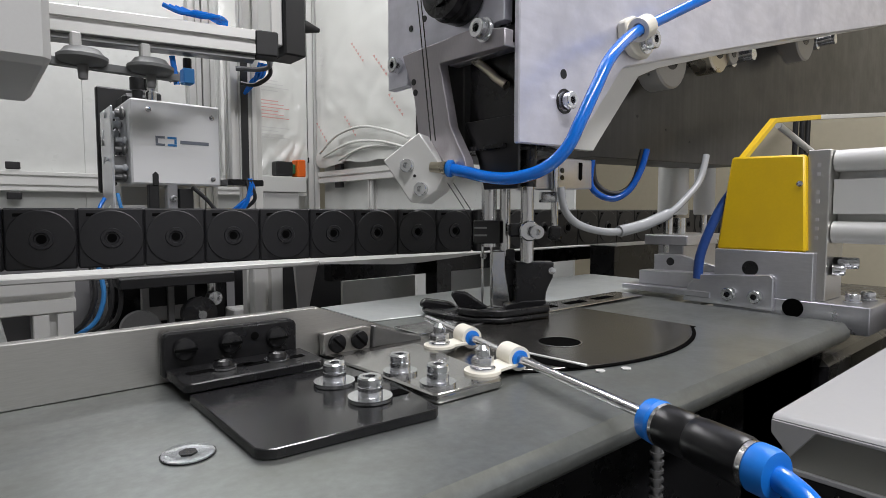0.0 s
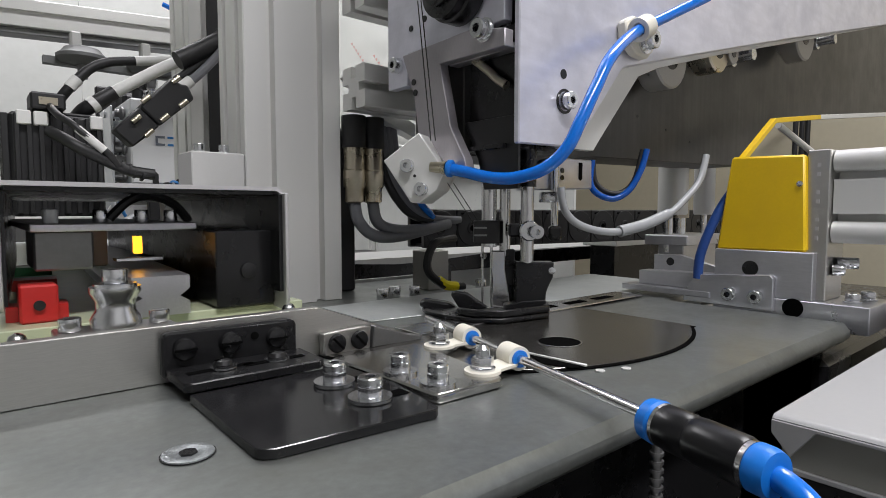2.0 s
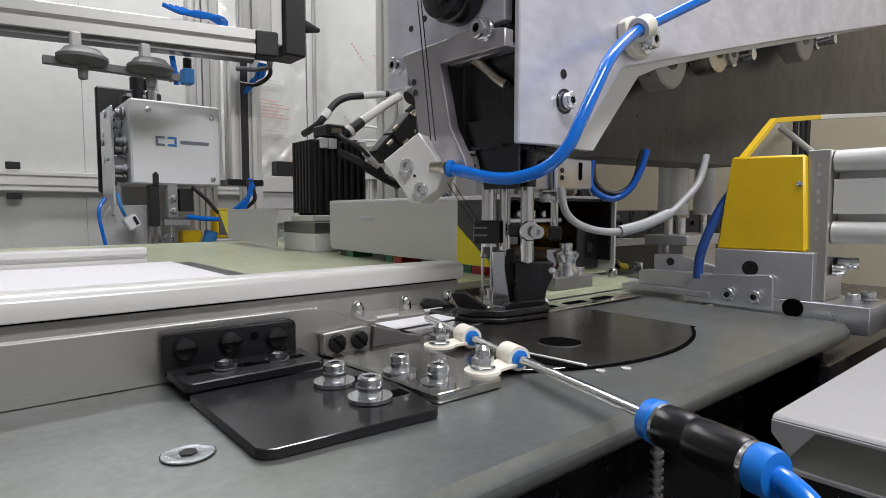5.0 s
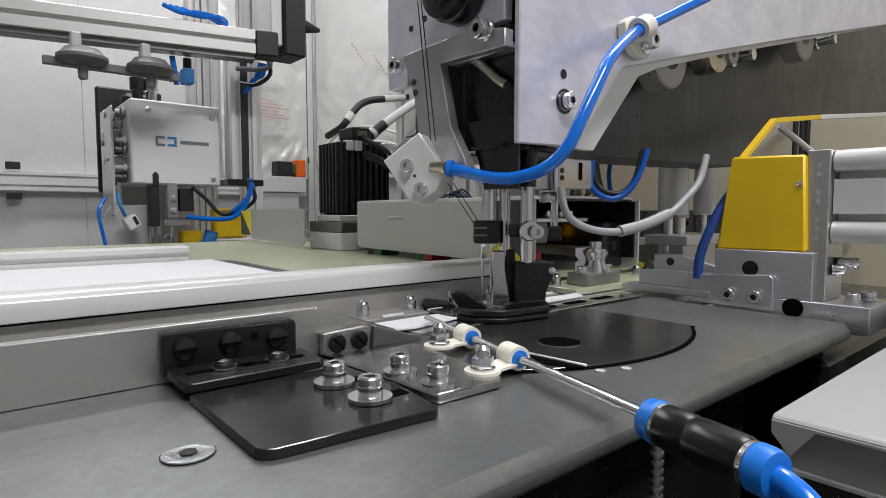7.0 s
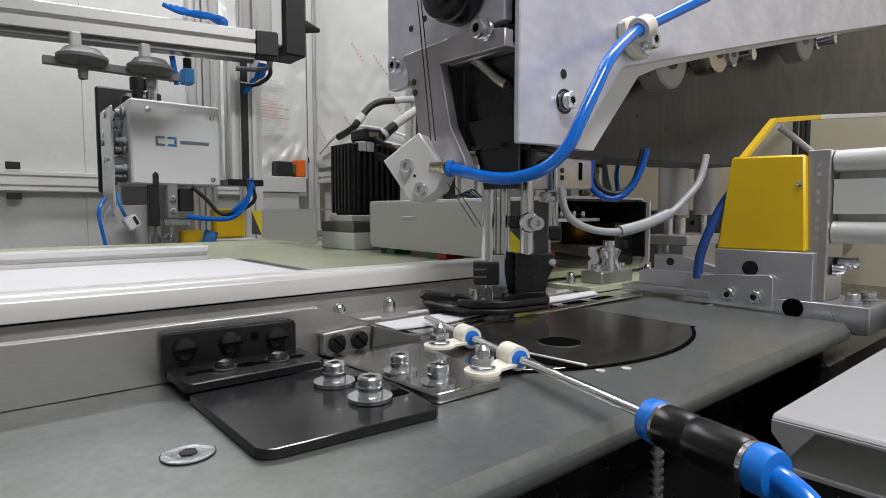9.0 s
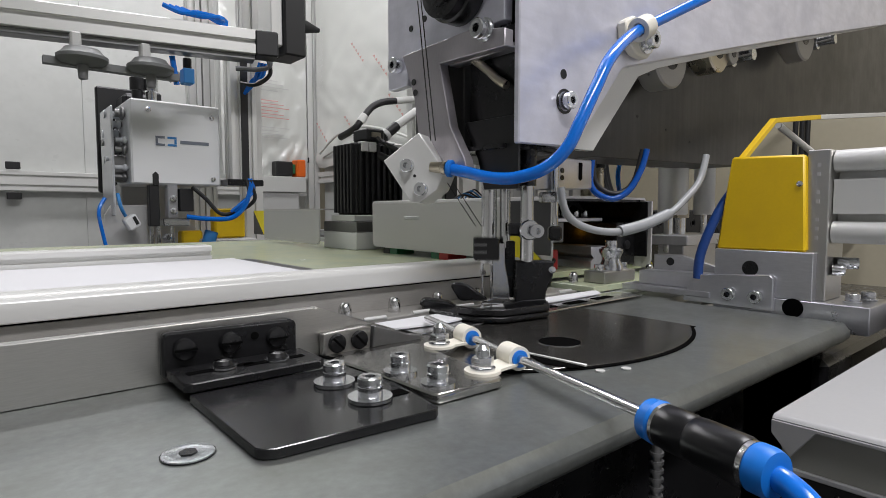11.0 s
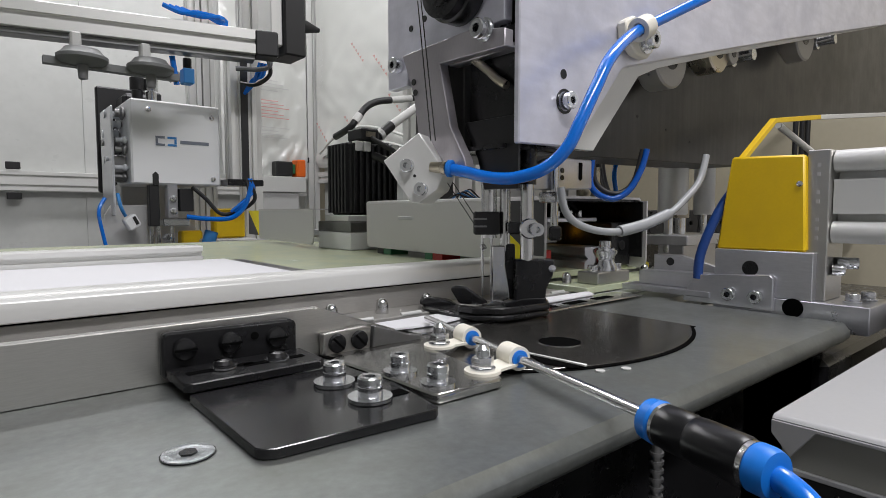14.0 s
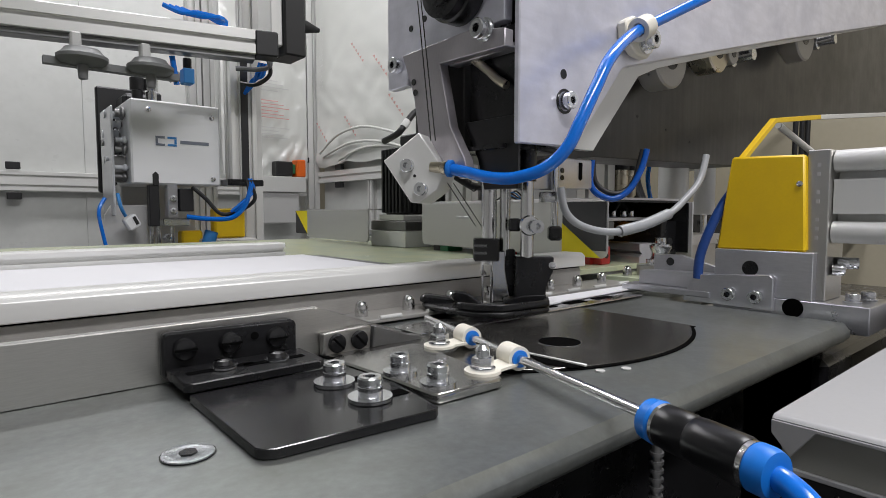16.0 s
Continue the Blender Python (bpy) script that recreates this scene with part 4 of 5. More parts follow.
part("side_panel", skin(0.332, 0.660, 0.0225, 0.0805, -0.020), COVER, cov)
part("side_panel", skin(0.765, 1.005, 0.0210, 0.0720, -0.052), COVER, cov)
part("top_panel", bm_prism([(-0.020, 0.0806), (-0.019, 0.0830), (-0.016, 0.0840), (0.1095, 0.0840), (0.1127, 0.0806), (0.1105, 0.0806), (0.1085, 0.0818), (-0.0160, 0.0818), (-0.0178, 0.0806)], "y", 0.326, 0.660), COVER, cov)
part("far_top", bm_box(-0.052, -0.024, 0.765, 1.005, 0.0722, 0.0742), COVER, cov)
# Added black sheets stand in for the dark shade inside the channel.
part("lining", bm_box(0.1082, 0.1103, 0.3220, 0.650, 0.0240, 0.0794), OXIDE, cov, "black sheet added to shade the channel inside")
part("lining", bm_box(-0.0156, 0.1080, 0.3300, 0.650, 0.0796, 0.0816), OXIDE, cov, "black sheet added to shade the channel inside")
part("lining", bm_box(-0.0176, -0.0162, 0.3340, 0.650, 0.0260, 0.0794), OXIDE, cov, "black sheet added to shade the channel inside")
part("side_panel", skin(0.318, 0.660, 0.0130, 0.0805, 0.1105), COVER, cov)
part("dark_tape", bm_box(-0.0206, -0.0201, 0.3335, 0.3905, 0.0300, 0.0800), BLACK_TAPE, cov, "dark part of the warning mark")
part("yellow_tape", bm_prism([(0.3905, 0.0230), (0.3905, 0.0575), (0.340, 0.0230)], "x", -0.0212, -0.0207), YELLOW_TAPE, cov, "yellow warning triangle")
part("yellow_tape", bm_prism([(1.005, 0.0715), (1.005, 0.0280), (1.060, 0.0715)], "x", -0.0526, -0.051), YELLOW_TAPE, cov, "yellow warning triangle")
part("dark_tape", bm_prism([(1.005, 0.0275), (1.060, 0.0275), (1.060, 0.0710)], "x", -0.0526, -0.051), BLACK_TAPE, cov)
for y in (0.355, 0.49, 0.60):
    part("spacer", bm_box(-0.018, 0.008, y, y + 0.018, 0.0151, 0.0225), RED if y < 0.6 else GREEN, cov, "coloured plastic spacer")
    part("spacer", bm_box(-0.018, 0.006, y + 0.019, y + 0.034, 0.0151, 0.0220), GREEN if y < 0.6 else BLACK, cov)
part("linear_rail", bm_prism([(0.034, 0.0151), (0.062, 0.0151), (0.062, 0.022), (0.057, 0.025), (0.062, 0.029), (0.062, 0.036), (0.034, 0.036), (0.034, 0.029), (0.039, 0.025), (0.034, 0.022)], "y", 0.332, 0.99), MILLED, cov, "bright linear guide rail")

mech = riding(thing("drive_unit", "black drive housing inside the cover channel", "drive", at=(-0.026, -0.030, 0)))
part("housing", bm_box(0.091, 0.1245, 0.352, 0.67, 0.0155, 0.0590, 0.0008), OXIDE, mech)
part("screw", bm_turn([(0.0045, 0), (0.0045, 0.0015), (0.002, 0.002)], (0.109, 0.3519, 0.036), (0, -1, 0), 20), BLACK, mech)
part("carrier", bm_box(0.008, 0.085, 0.365, 0.60, 0.0600, 0.0640, 0.0006), MILLED, mech)
part("slider", bm_box(0.010, 0.036, 0.375, 0.42, 0.0400, 0.0600, 0.001), GREY_STEEL, mech)
part("slider", bm_box(0.036, 0.052, 0.435, 0.47, 0.0360, 0.0600, 0.001), DARK_PAINT, mech)
part("sensor", bm_box(0.0625, 0.0665, 0.411, 0.417, 0.0445, 0.0550), AMBER, mech, "amber sensor light")
part("sensor_bracket", bm_box(0.052, 0.077, 0.408, 0.420, 0.0405, 0.0420), ZINC, mech)
for x in (0.018, 0.040, 0.060, 0.075):
    part("bolt", bm_cyl((x, 0.380, 0.0640), (x, 0.380, 0.0710), 0.0035, seg=16, bevel=0.0004), ZINC if x > 0.03 else WHITE, mech)
part("cable", bm_tube([(0.045, 0.385, 0.066), (0.055, 0.385, 0.076), (0.068, 0.39, 0.079), (0.080, 0.39, 0.074), (0.088, 0.39, 0.064)], 0.0026, 8), RUBBER, mech)

for x0 in (-0.026,):
    cl = riding(thing("clamp_block", "steel clamp block with cap screws on the board", "clamp"))
    part("base", bm_box(x0 + 0.012, x0 + 0.060, 0.282, 0.304, 0.0071, 0.0175, 0.0008), STEEL, cl)
    part("post", bm_turn([(0.0105, 0), (0.0105, 0.004), (0.0082, 0.008), (0.0082, 0.012), (0.0105, 0.016), (0.0105, 0.0185)], (x0 + 0.036, 0.292, 0.0176), (0, 0, 1), 28), ZINC, cl)
    part("washer", bm_cyl((x0 + 0.036, 0.292, 0.0361), (x0 + 0.036, 0.292, 0.0375), 0.0088, seg=28), ZINC, cl)
    part("screw", bm_cyl((x0 + 0.036, 0.292, 0.0375), (x0 + 0.036, 0.292, 0.0440), 0.0052, seg=28, bevel=0.0005), ZINC, cl)
    for dx in (0.018, 0.054):
        part("screw", bm_cyl((x0 + dx, 0.292, 0.0176), (x0 + dx, 0.292, 0.0235), 0.0045, seg=24, bevel=0.0005), ZINC, cl)
rb = riding(thing("red_stop", "red plastic stop block under the channel", "stop block", at=(-0.035, 0.008, 0)))
part("body", bm_box(0.012, 0.028, 0.330, 0.347, 0.0151, 0.0340, 0.001), RED, rb)
part("screw", bm_cyl((0.020, 0.3299, 0.024), (0.020, 0.3285, 0.024), 0.0025, seg=18), BLACK, rb)

# servo motor with fins
motor = riding(thing("servo_motor", "black finned servo motor standing on the carriage", "motor", at=(-0.020, 0.0, 0)))
part("core", bm_box(0.014, 0.095, 0.704, 0.758, 0.0650, 0.1690, 0.003), BLACK, motor)
for k in range(6):
    y = 0.705 + k * 0.0095
    part("fin", bm_box(0.008, 0.0139, y, y + 0.0045, 0.068, 0.167, 0.0006), BLACK, motor)
for k in range(8):
    x = 0.018 + k * 0.0100
    part("fin", bm_box(x, x + 0.0045, 0.698, 0.7039, 0.068, 0.167, 0.0006), BLACK, motor)
part("cap", bm_box(0.036, 0.090, 0.712, 0.756, 0.1691, 0.1730, 0.0015), BLACK, motor)
for x in (0.020, 0.034, 0.082):
    part("corner_piece", bm_box(x, x + 0.012, 0.6965, 0.708, 0.1560, 0.1700, 0.001), ALU, motor, "bare metal corner of the motor")
part("flange", bm_box(0.008, 0.101, 0.698, 0.764, 0.0560, 0.0649, 0.001), ALU, motor, "aluminium mounting flange")
part("bracket", bm_box(0.006, 0.10, 0.690, 0.785, 0.0152, 0.0400, 0.001), WHITE, motor)
part("rod", bm_box(0.006, 0.10, 0.690, 0.785, 0.0405, 0.0555, 0.001), GREY_STEEL, motor)
part("socket", bm_box(0.032, 0.062, 0.700, 0.740, 0.1732, 0.1900, 0.002), BLACK, motor)
part("label_plate", bm_box(0.039, 0.055, 0.6990, 0.6999, 0.1775, 0.1850), BRASS, motor)
part("plug", bm_tube([(0.046, 0.690, 0.150), (0.056, 0.672, 0.1415), (0.066, 0.663, 0.1337), (0.086, 0.663, 0.1232), (0.111, 0.663, 0.1124), (0.134, 0.663, 0.1092)], 0.0058, 14), RUBBER, motor, "thick black cable with ribbed sleeve")
for k in range(9):
    a = Vector((0.068 + 0.0068 * k, 0.663, 0.1322 - 0.0030 * k))
    part("sleeve_rib", bm_ring(a, a + Vector((0.0022, 0, -0.0010)), 0.0064, 0.0052, 14), RUBBER, motor)
part("socket_cable", bm_tube([(0.048, 0.698, 0.1760), (0.052, 0.680, 0.166), (0.0613, 0.665, 0.1564), (0.070, 0.660, 0.1475), (0.090, 0.658, 0.1294), (0.100, 0.660, 0.116)], 0.0036, 12), RUBBER, motor)
part("socket_sleeve", bm_tube([(0.066, 0.662, 0.1515), (0.078, 0.659, 0.1402), (0.088, 0.658, 0.131)], 0.0042, 12), WHITE_CABLE, motor, "white cable sleeve")

loom = riding(thing("motor_cables", "black and white motor cables with plug connectors", "cables"))
part("cable", bm_tube([(0.0430, 0.8305, 0.1920), (0.0492, 0.7966, 0.2030), (0.0610, 0.7910, 0.2194), (0.0789, 0.7910, 0.2393), (0.0992, 0.7910, 0.2500), (0.1263, 0.7910, 0.2557)], 0.0056, 12), RUBBER, loom)
part("band", bm_tube([(0.0566, 0.7910, 0.2135), (0.0610, 0.7910, 0.2194), (0.0656, 0.7910, 0.2248)], 0.0066, 12), WHITE_CABLE, loom, "white cable marker")
part("sleeve", bm_tube([(0.1263, 0.7910, 0.2557), (0.1470, 0.7910, 0.2598), (0.1683, 0.7910, 0.2635)], 0.0058, 12), WHITE_CABLE, loom, "white cable sleeve")
part("cable", bm_tube([(0.1683, 0.7910, 0.2635), (0.1899, 0.7966, 0.2711), (0.2181, 0.7966, 0.2870)], 0.0050, 10), RUBBER, loom)
part("trunk", bm_tube([(0.1511, 0.7000, 0.2421), (0.1790, 0.7000, 0.2595), (0.2061, 0.7000, 0.2796), (0.2253, 0.6950, 0.3077), (0.2377, 0.6900, 0.3372), (0.2431, 0.6900, 0.3653), (0.2440, 0.7000, 0.4700)], 0.0108, 14), RUBBER, loom)
part("sleeve", bm_tube([(0.1644, 0.7420, 0.2524), (0.1362, 0.7420, 0.2348), (0.0933, 0.7420, 0.2054)], 0.0068, 14), WHITE_CABLE, loom, "white cable sleeve")
part("plug", bm_tube([(0.0933, 0.7420, 0.2054), (0.0759, 0.7420, 0.1920), (0.0638, 0.7473, 0.1824), (0.0593, 0.7632, 0.1760)], 0.0080, 14), RUBBER, loom, "black round plug")
part("band", bm_tube([(0.0752, 0.7420, 0.1915), (0.0694, 0.7420, 0.1868)], 0.0092, 14), WHITE_CABLE, loom, "white cable marker")
part("tie", bm_ring((0.2020, 0.7000, 0.2765), (0.2045, 0.7000, 0.2784), 0.0122, 0.0104, 18), BLACK, loom, "black cable tie")
part("cable", bm_tube([(0.1484, 0.7000, 0.2199), (0.1743, 0.7000, 0.2416), (0.2062, 0.7000, 0.2740), (0.2220, 0.7000, 0.2980)], 0.0046, 10), RUBBER, loom)
part("cable", bm_tube([(0.1523, 0.6900, 0.2107), (0.1740, 0.6900, 0.2308), (0.2012, 0.6920, 0.2634), (0.2150, 0.6940, 0.2880), (0.2320, 0.6900, 0.3220)], 0.0050, 10), GREY_CABLE, loom)
part("sleeve", bm_tube([(0.1500, 0.6900, 0.2088), (0.1620, 0.6900, 0.2195)], 0.0066, 12), WHITE_CABLE, loom, "white cable sleeve")
part("plug_box", bm_prism([(0.0885, 0.1644), (0.1060, 0.1825), (0.1260, 0.1640), (0.0989, 0.1391), (0.0809, 0.1558)], "y", 0.682, 0.704, 0.0018), BLACK, loom, "black connector hood")
part("plug_box", bm_prism([(0.1062, 0.1827), (0.1403, 0.2187), (0.1480, 0.2120), (0.1560, 0.2120), (0.1624, 0.1971), (0.1262, 0.1642)], "y", 0.680, 0.706, 0.0018), BLACK, loom, "black connector hood")
for x, z in ((0.098, 0.165), (0.110, 0.151), (0.108, 0.187), (0.126, 0.169), (0.139, 0.212), (0.146, 0.187)):
    part("thumb_screw", bm_cyl((x, 0.679, z), (x + 0.008, 0.679, z + 0.0075), 0.0026, seg=12), BRASS, loom, "bright thumb screw")
for k in range(5):
    part("wire", bm_tube([(0.085 + 0.008 * k, 0.60, 0.0842), (0.095 + 0.006 * k, 0.59, 0.093 + 0.002 * k), (0.110 + 0.006 * k, 0.585, 0.090), (0.125 + 0.004 * k, 0.58, 0.0842)], 0.0012, 6), INK_BLUE if k % 2 else RUBBER, loom, "thin wire")
lugb = riding(thing("sensor_block", "grey block with two cap screws on the channel", "block"))
part("body", bm_box(0.105, 0.150, 0.500, 0.540, 0.0842, 0.1210, 0.001), GREY_PAINT, lugb)
for x in (0.117, 0.138):
    part("screw", bm_cyl((x, 0.518, 0.1210), (x, 0.518, 0.1290), 0.0045, seg=20, bevel=0.0005), ZINC, lugb)

# gantry post and arm
gan = riding(thing("gantry_post", "aluminium extrusion gantry post with cross beam", "gantry"))
part("post", profile40((0.199, 0.532, -0.018), (0.199, 0.532, 0.75), 0.096, 0.064, 0.009), ALU, gan)
part("post", profile40((0.238, 0.790, 0.015), (0.238, 0.790, 0.75), 0.12, 0.08, 0.009), ALU, gan)
part("slot_cover", bm_box(0.200, 0.226, 0.7470, 0.7499, 0.015, 0.75), BLACK, gan, "black slot strip")
part("beam", profile40((0.247, 0.475, 0.1880), (0.372, 0.475, 0.1880), 0.040, 0.040), ALU, gan)
part("beam", profile40((0.247, 0.475, 0.2800), (0.372, 0.475, 0.2800), 0.040, 0.040), ALU, gan)
part("end_post", profile40((0.355, 0.430, 0.135), (0.355, 0.430, 0.60), 0.036, 0.040), ALU, gan)
part("box", bm_box(0.375, 0.442, 0.380, 0.520, 0.1500, 0.60, 0.004), GREY_PAINT, gan, "light grey motor box")
part("foot_plate", bm_box(0.140, 0.420, 0.440, 0.600, -0.026, -0.0185, 0.0008), GALV, gan)
for x, y in ((0.270, 0.462), (0.290, 0.470), (0.310, 0.462), (0.400, 0.458)):
    part("bolt", bm_cyl((x, y, -0.0185), (x, y, -0.006), 0.006, seg=20, bevel=0.0006), ZINC, gan)
part("cable_duct", bm_box(0.250, 0.290, 0.545, 0.590, -0.018, 0.160, 0.002), BLACK, gan, "black cable duct")
part("chain_bracket", bm_box(0.350, 0.380, 0.490, 0.520, -0.018, 0.026, 0.001), STRIP, gan)
part("gusset", bm_prism([(0.255, 0.205), (0.30, 0.165), (0.34, 0.150), (0.34, 0.165), (0.30, 0.182), (0.262, 0.21)], "y", 0.500, 0.515), ALU, gan)
conn = riding(thing("plug_connectors", "nickel-plated round connectors with grey and blue cables", "connectors"))
for x in (0.262, 0.284):
    part("collar", bm_cyl((x, 0.50, 0.134), (x, 0.50, 0.166), 0.0125, seg=24, bevel=0.001), BLACK, conn)
    part("connector", bm_turn([(0.0105, 0), (0.0105, 0.022), (0.0115, 0.0225), (0.0115, 0.038), (0.0095, 0.041), (0.0095, 0.054), (0.006, 0.056)], (x, 0.50, 0.134), (0, 0, -1), 28), BRASS, conn)
for k, (x, dz) in enumerate(((0.262, 0.0), (0.284, 0.006))):
    part("cable", bm_tube([(x, 0.50, 0.080), (x + 0.003, 0.497, 0.060), (x + 0.020, 0.494, 0.045 + dz), (x + 0.055, 0.494, 0.044 + dz), (0.385, 0.497, 0.056)], 0.0062, 12), GREY_CABLE, conn, "grey sheathed cable")
for k in range(4):
    part("cable", bm_tube([(0.295 + 0.007 * k, 0.51, 0.160), (0.300 + 0.007 * k, 0.505, 0.115), (0.318 + 0.007 * k, 0.500, 0.080), (0.345 + 0.005 * k, 0.498, 0.063), (0.405, 0.50, 0.060)], 0.0048, 10), GREY_CABLE if k else RUBBER, conn, "grey sheathed cable")
part("cable", bm_tube([(0.350, 0.500, 0.160), (0.332, 0.495, 0.125), (0.336, 0.490, 0.085), (0.356, 0.492, 0.066), (0.376, 0.515, 0.064), (0.390, 0.535, 0.062)], 0.0036, 10), BLUE, conn, "blue air hose")
part("cable", bm_tube([(0.375, 0.475, 0.040), (0.335, 0.462, 0.035), (0.325, 0.460, 0.010), (0.345, 0.457, -0.008), (0.372, 0.456, -0.012)], 0.0045, 10), RUBBER, conn)
part("marker", bm_tube([(0.338, 0.4585, -0.002), (0.348, 0.4570, -0.0085), (0.362, 0.4560, -0.0108)], 0.0052, 10), YELLOW_TAPE, conn, "yellow cable marker")

# energy chain: one link built once, then copied along the run
LINK = riding(thing("chain_link", "black plastic energy chain link with round side disc", "chain link", "links of the energy chain", at=(0.448, 0.542, 0.0490), rz=-9))
part("side", bm_box(-0.0230, 0.0226, -0.0220, -0.0140, -0.0232, 0.0236, 0.0012), CHAIN, LINK)
part("recess", bm_box(-0.0170, -0.0060, -0.0224, -0.0221, 0.0172, 0.0196), VOID, LINK)
d = part("disc", bm_turn([(0.0222, 0), (0.0222, 0.0006), (0.0214, 0.0012), (0.0080, 0.0012), (0.0076, 0.0022), (0.0052, 0.0022), (0.0046, 0.0006)], (0, -0.0220, 0), (0, -1, 0), 40), CHAIN, LINK)
part("pin", bm_cyl((0, -0.0224, 0), (0, -0.0229, 0), 0.0034, seg=16), VOID, d)
part("side", bm_box(-0.0230, 0.0226, 0.014, 0.022, -0.0232, 0.0232, 0.001), CHAIN, LINK)
part("bridge", bm_box(-0.016, 0.014, -0.0145, 0.0145, 0.0190, 0.0228, 0.001), CHAIN, LINK)
part("bridge", bm_box(-0.016, 0.014, -0.0145, 0.0145, -0.0228, -0.0190, 0.001), CHAIN, LINK)
for k in [-1] + list(range(1, 24)):
    riding(copy_thing(LINK, pose(0.448 + 0.04543 * k, 0.542 - 0.0072 * min(k, 9), 0.0490, 0, 0, -9 if k < 9 else 0)))

# ---------- fixed rails behind the carriage ----------
rail = thing("chain_tray", "light metal tray edge under the energy chain", "tray")
part("edge", bm_box(-0.60, 0.335, 0.640, 0.690, 0.0030, 0.0090, 0.0012), ALU, rail)
part("sheet", bm_prism([(0.336, 0.004), (0.45, -0.003), (0.50, -0.003), (0.62, 0.004), (1.30, 0.004), (1.30, 0.006), (0.336, 0.006)], "y", 0.640, 0.76), GREY_PAINT, rail)
part("support", bm_box(0.40, 1.30, 0.730, 0.75, -0.032, -0.004), OXIDE, rail, "dark support below the tray")
part("post", profile40((0.300, 0.735, -0.95), (0.300, 0.735, 0.002), 0.04, 0.04), ALU, rail)
part("post", bm_box(0.575, 0.605, 0.70, 0.73, -0.60, 0.003), OXIDE, rail)
part("bracket", bm_prism([(0.330, 0.002), (0.365, 0.002), (0.350, -0.06), (0.336, -0.07)], "y", 0.700, 0.706), COVER, rail)
lp = thing("sheet_screen", "pale sheet panel low behind the tray", "panel")
part("panel", bm_box(0.440, 0.580, 0.765, 0.772, -0.30, -0.038), PANEL, lp)
part("panel", bm_box(0.610, 0.90, 0.765, 0.772, -0.30, -0.032), PANEL, lp)
part("foot", bm_box(0.440, 0.90, 0.760, 0.778, -0.95, -0.30), DARK_PAINT, lp)
dk = thing("cable_box", "large black box low behind the tray", "box")
part("body", bm_box(0.335, 0.60, 0.80, 0.95, -0.60, -0.004, 0.01), BLACK, dk)
part("foot", bm_box(0.38, 0.54, 0.82, 0.93, -0.95, -0.60), DARK_PAINT, dk)

# machinery seen under the chain
low = thing("lower_machine", "dark lower machine with rollers and cables under the tray", "machine")
part("top", bm_box(0.150, 0.300, 0.84, 0.93, -0.034, -0.020, 0.001), BLACK, low)
part("frame_piece", bm_box(0.188, 0.262, 0.905, 0.915, -0.092, -0.036, 0.001), GREY_PAINT, low)
part("window", bm_box(0.198, 0.250, 0.9035, 0.9048, -0.070, -0.042), BLACK, low)
part("column", bm_cyl((0.288, 0.90, -0.060), (0.288, 0.90, -0.022), 0.010, seg=24), NICKEL, low)
part("roller", bm_turn([(0.010, 0), (0.026, 0.001), (0.026, 0.014), (0.018, 0.015)], (0.178, 0.862, -0.094), (0, 1, 0), 32), GREY_STEEL, low)
k1 = part("knob", bm_turn([(0.008, 0), (0.011, 0.002), (0.024, 0.004), (0.024, 0.02)], (0.252, 0.842, -0.078), (0, 1, 0), 32), OXIDE, low)
part("hub", bm_cyl((0.252, 0.836, -0.078), (0.252, 0.842, -0.078), 0.006, seg=20), ZINC, k1)
part("knob", bm_turn([(0.004, 0), (0.010, 0.002), (0.010, 0.02)], (0.276, 0.850, -0.058), (0, 1, 0), 24), ZINC, low)
part("lever", bm_box(0.218, 0.226, 0.880, 0.890, -0.10, -0.034), GREY_STEEL, low)
part("body", bm_box(0.150, 0.320, 0.93, 1.10, -0.60, -0.036, 0.004), OXIDE, low)
part("body", bm_box(0.160, 0.31, 0.86, 0.93, -0.60, -0.115, 0.004), OXIDE, low)
part("base", bm_box(0.150, 0.320, 0.86, 1.10, -0.95, -0.60), DARK_PAINT, low)
part("block", bm_box(0.305, 0.335, 0.86, 0.90, -0.60, -0.080, 0.002), GREY_PAINT, low)
for k in range(4):
    part("cable", bm_tube([(0.120 + 0.008 * k, 0.86, 0.0), (0.122 + 0.01 * k, 0.85, -0.04), (0.108 + 0.012 * k, 0.85, -0.075), (0.080 + 0.012 * k, 0.86, -0.095)], 0.003, 8), INK_BLUE if k == 1 else RUBBER, low)
lf = thing("machine_stand", "aluminium frame with grey side sheet under the tray", "frame")
part("rail", profile40((-0.50, 0.82, -0.030), (0.095, 0.82, -0.030), 0.04, 0.04), ALU, lf)
part("sheet", bm_box(-0.50, 0.090, 0.842, 0.848, -0.30, -0.0515), DARK_PAINT, lf)
part("rail", profile40((-0.50, 0.72, -0.085), (0.045, 0.72, -0.085), 0.03, 0.03), COVER, lf)
part("post", profile40((0.072, 0.82, -0.95), (0.072, 0.82, -0.051), 0.04, 0.04), ALU, lf)

# Added dark backing; darkens the view under the tray and hides the pale wall.
mb = thing("dark_backing", "dark backing panel added below the carriage", "machine base")
part("body", bm_box(-0.80, 0.62, 1.13, 1.22, -0.95, -0.012, 0.004), DARK_PAINT, mb)
part("rail", bm_box(-0.80, 0.62, 1.125, 1.23, -0.0115, -0.004, 0.001), OXIDE, mb)
part("label_plate", bm_box(0.02, 0.10, 1.127, 1.1295, -0.12, -0.06), PANEL, mb)

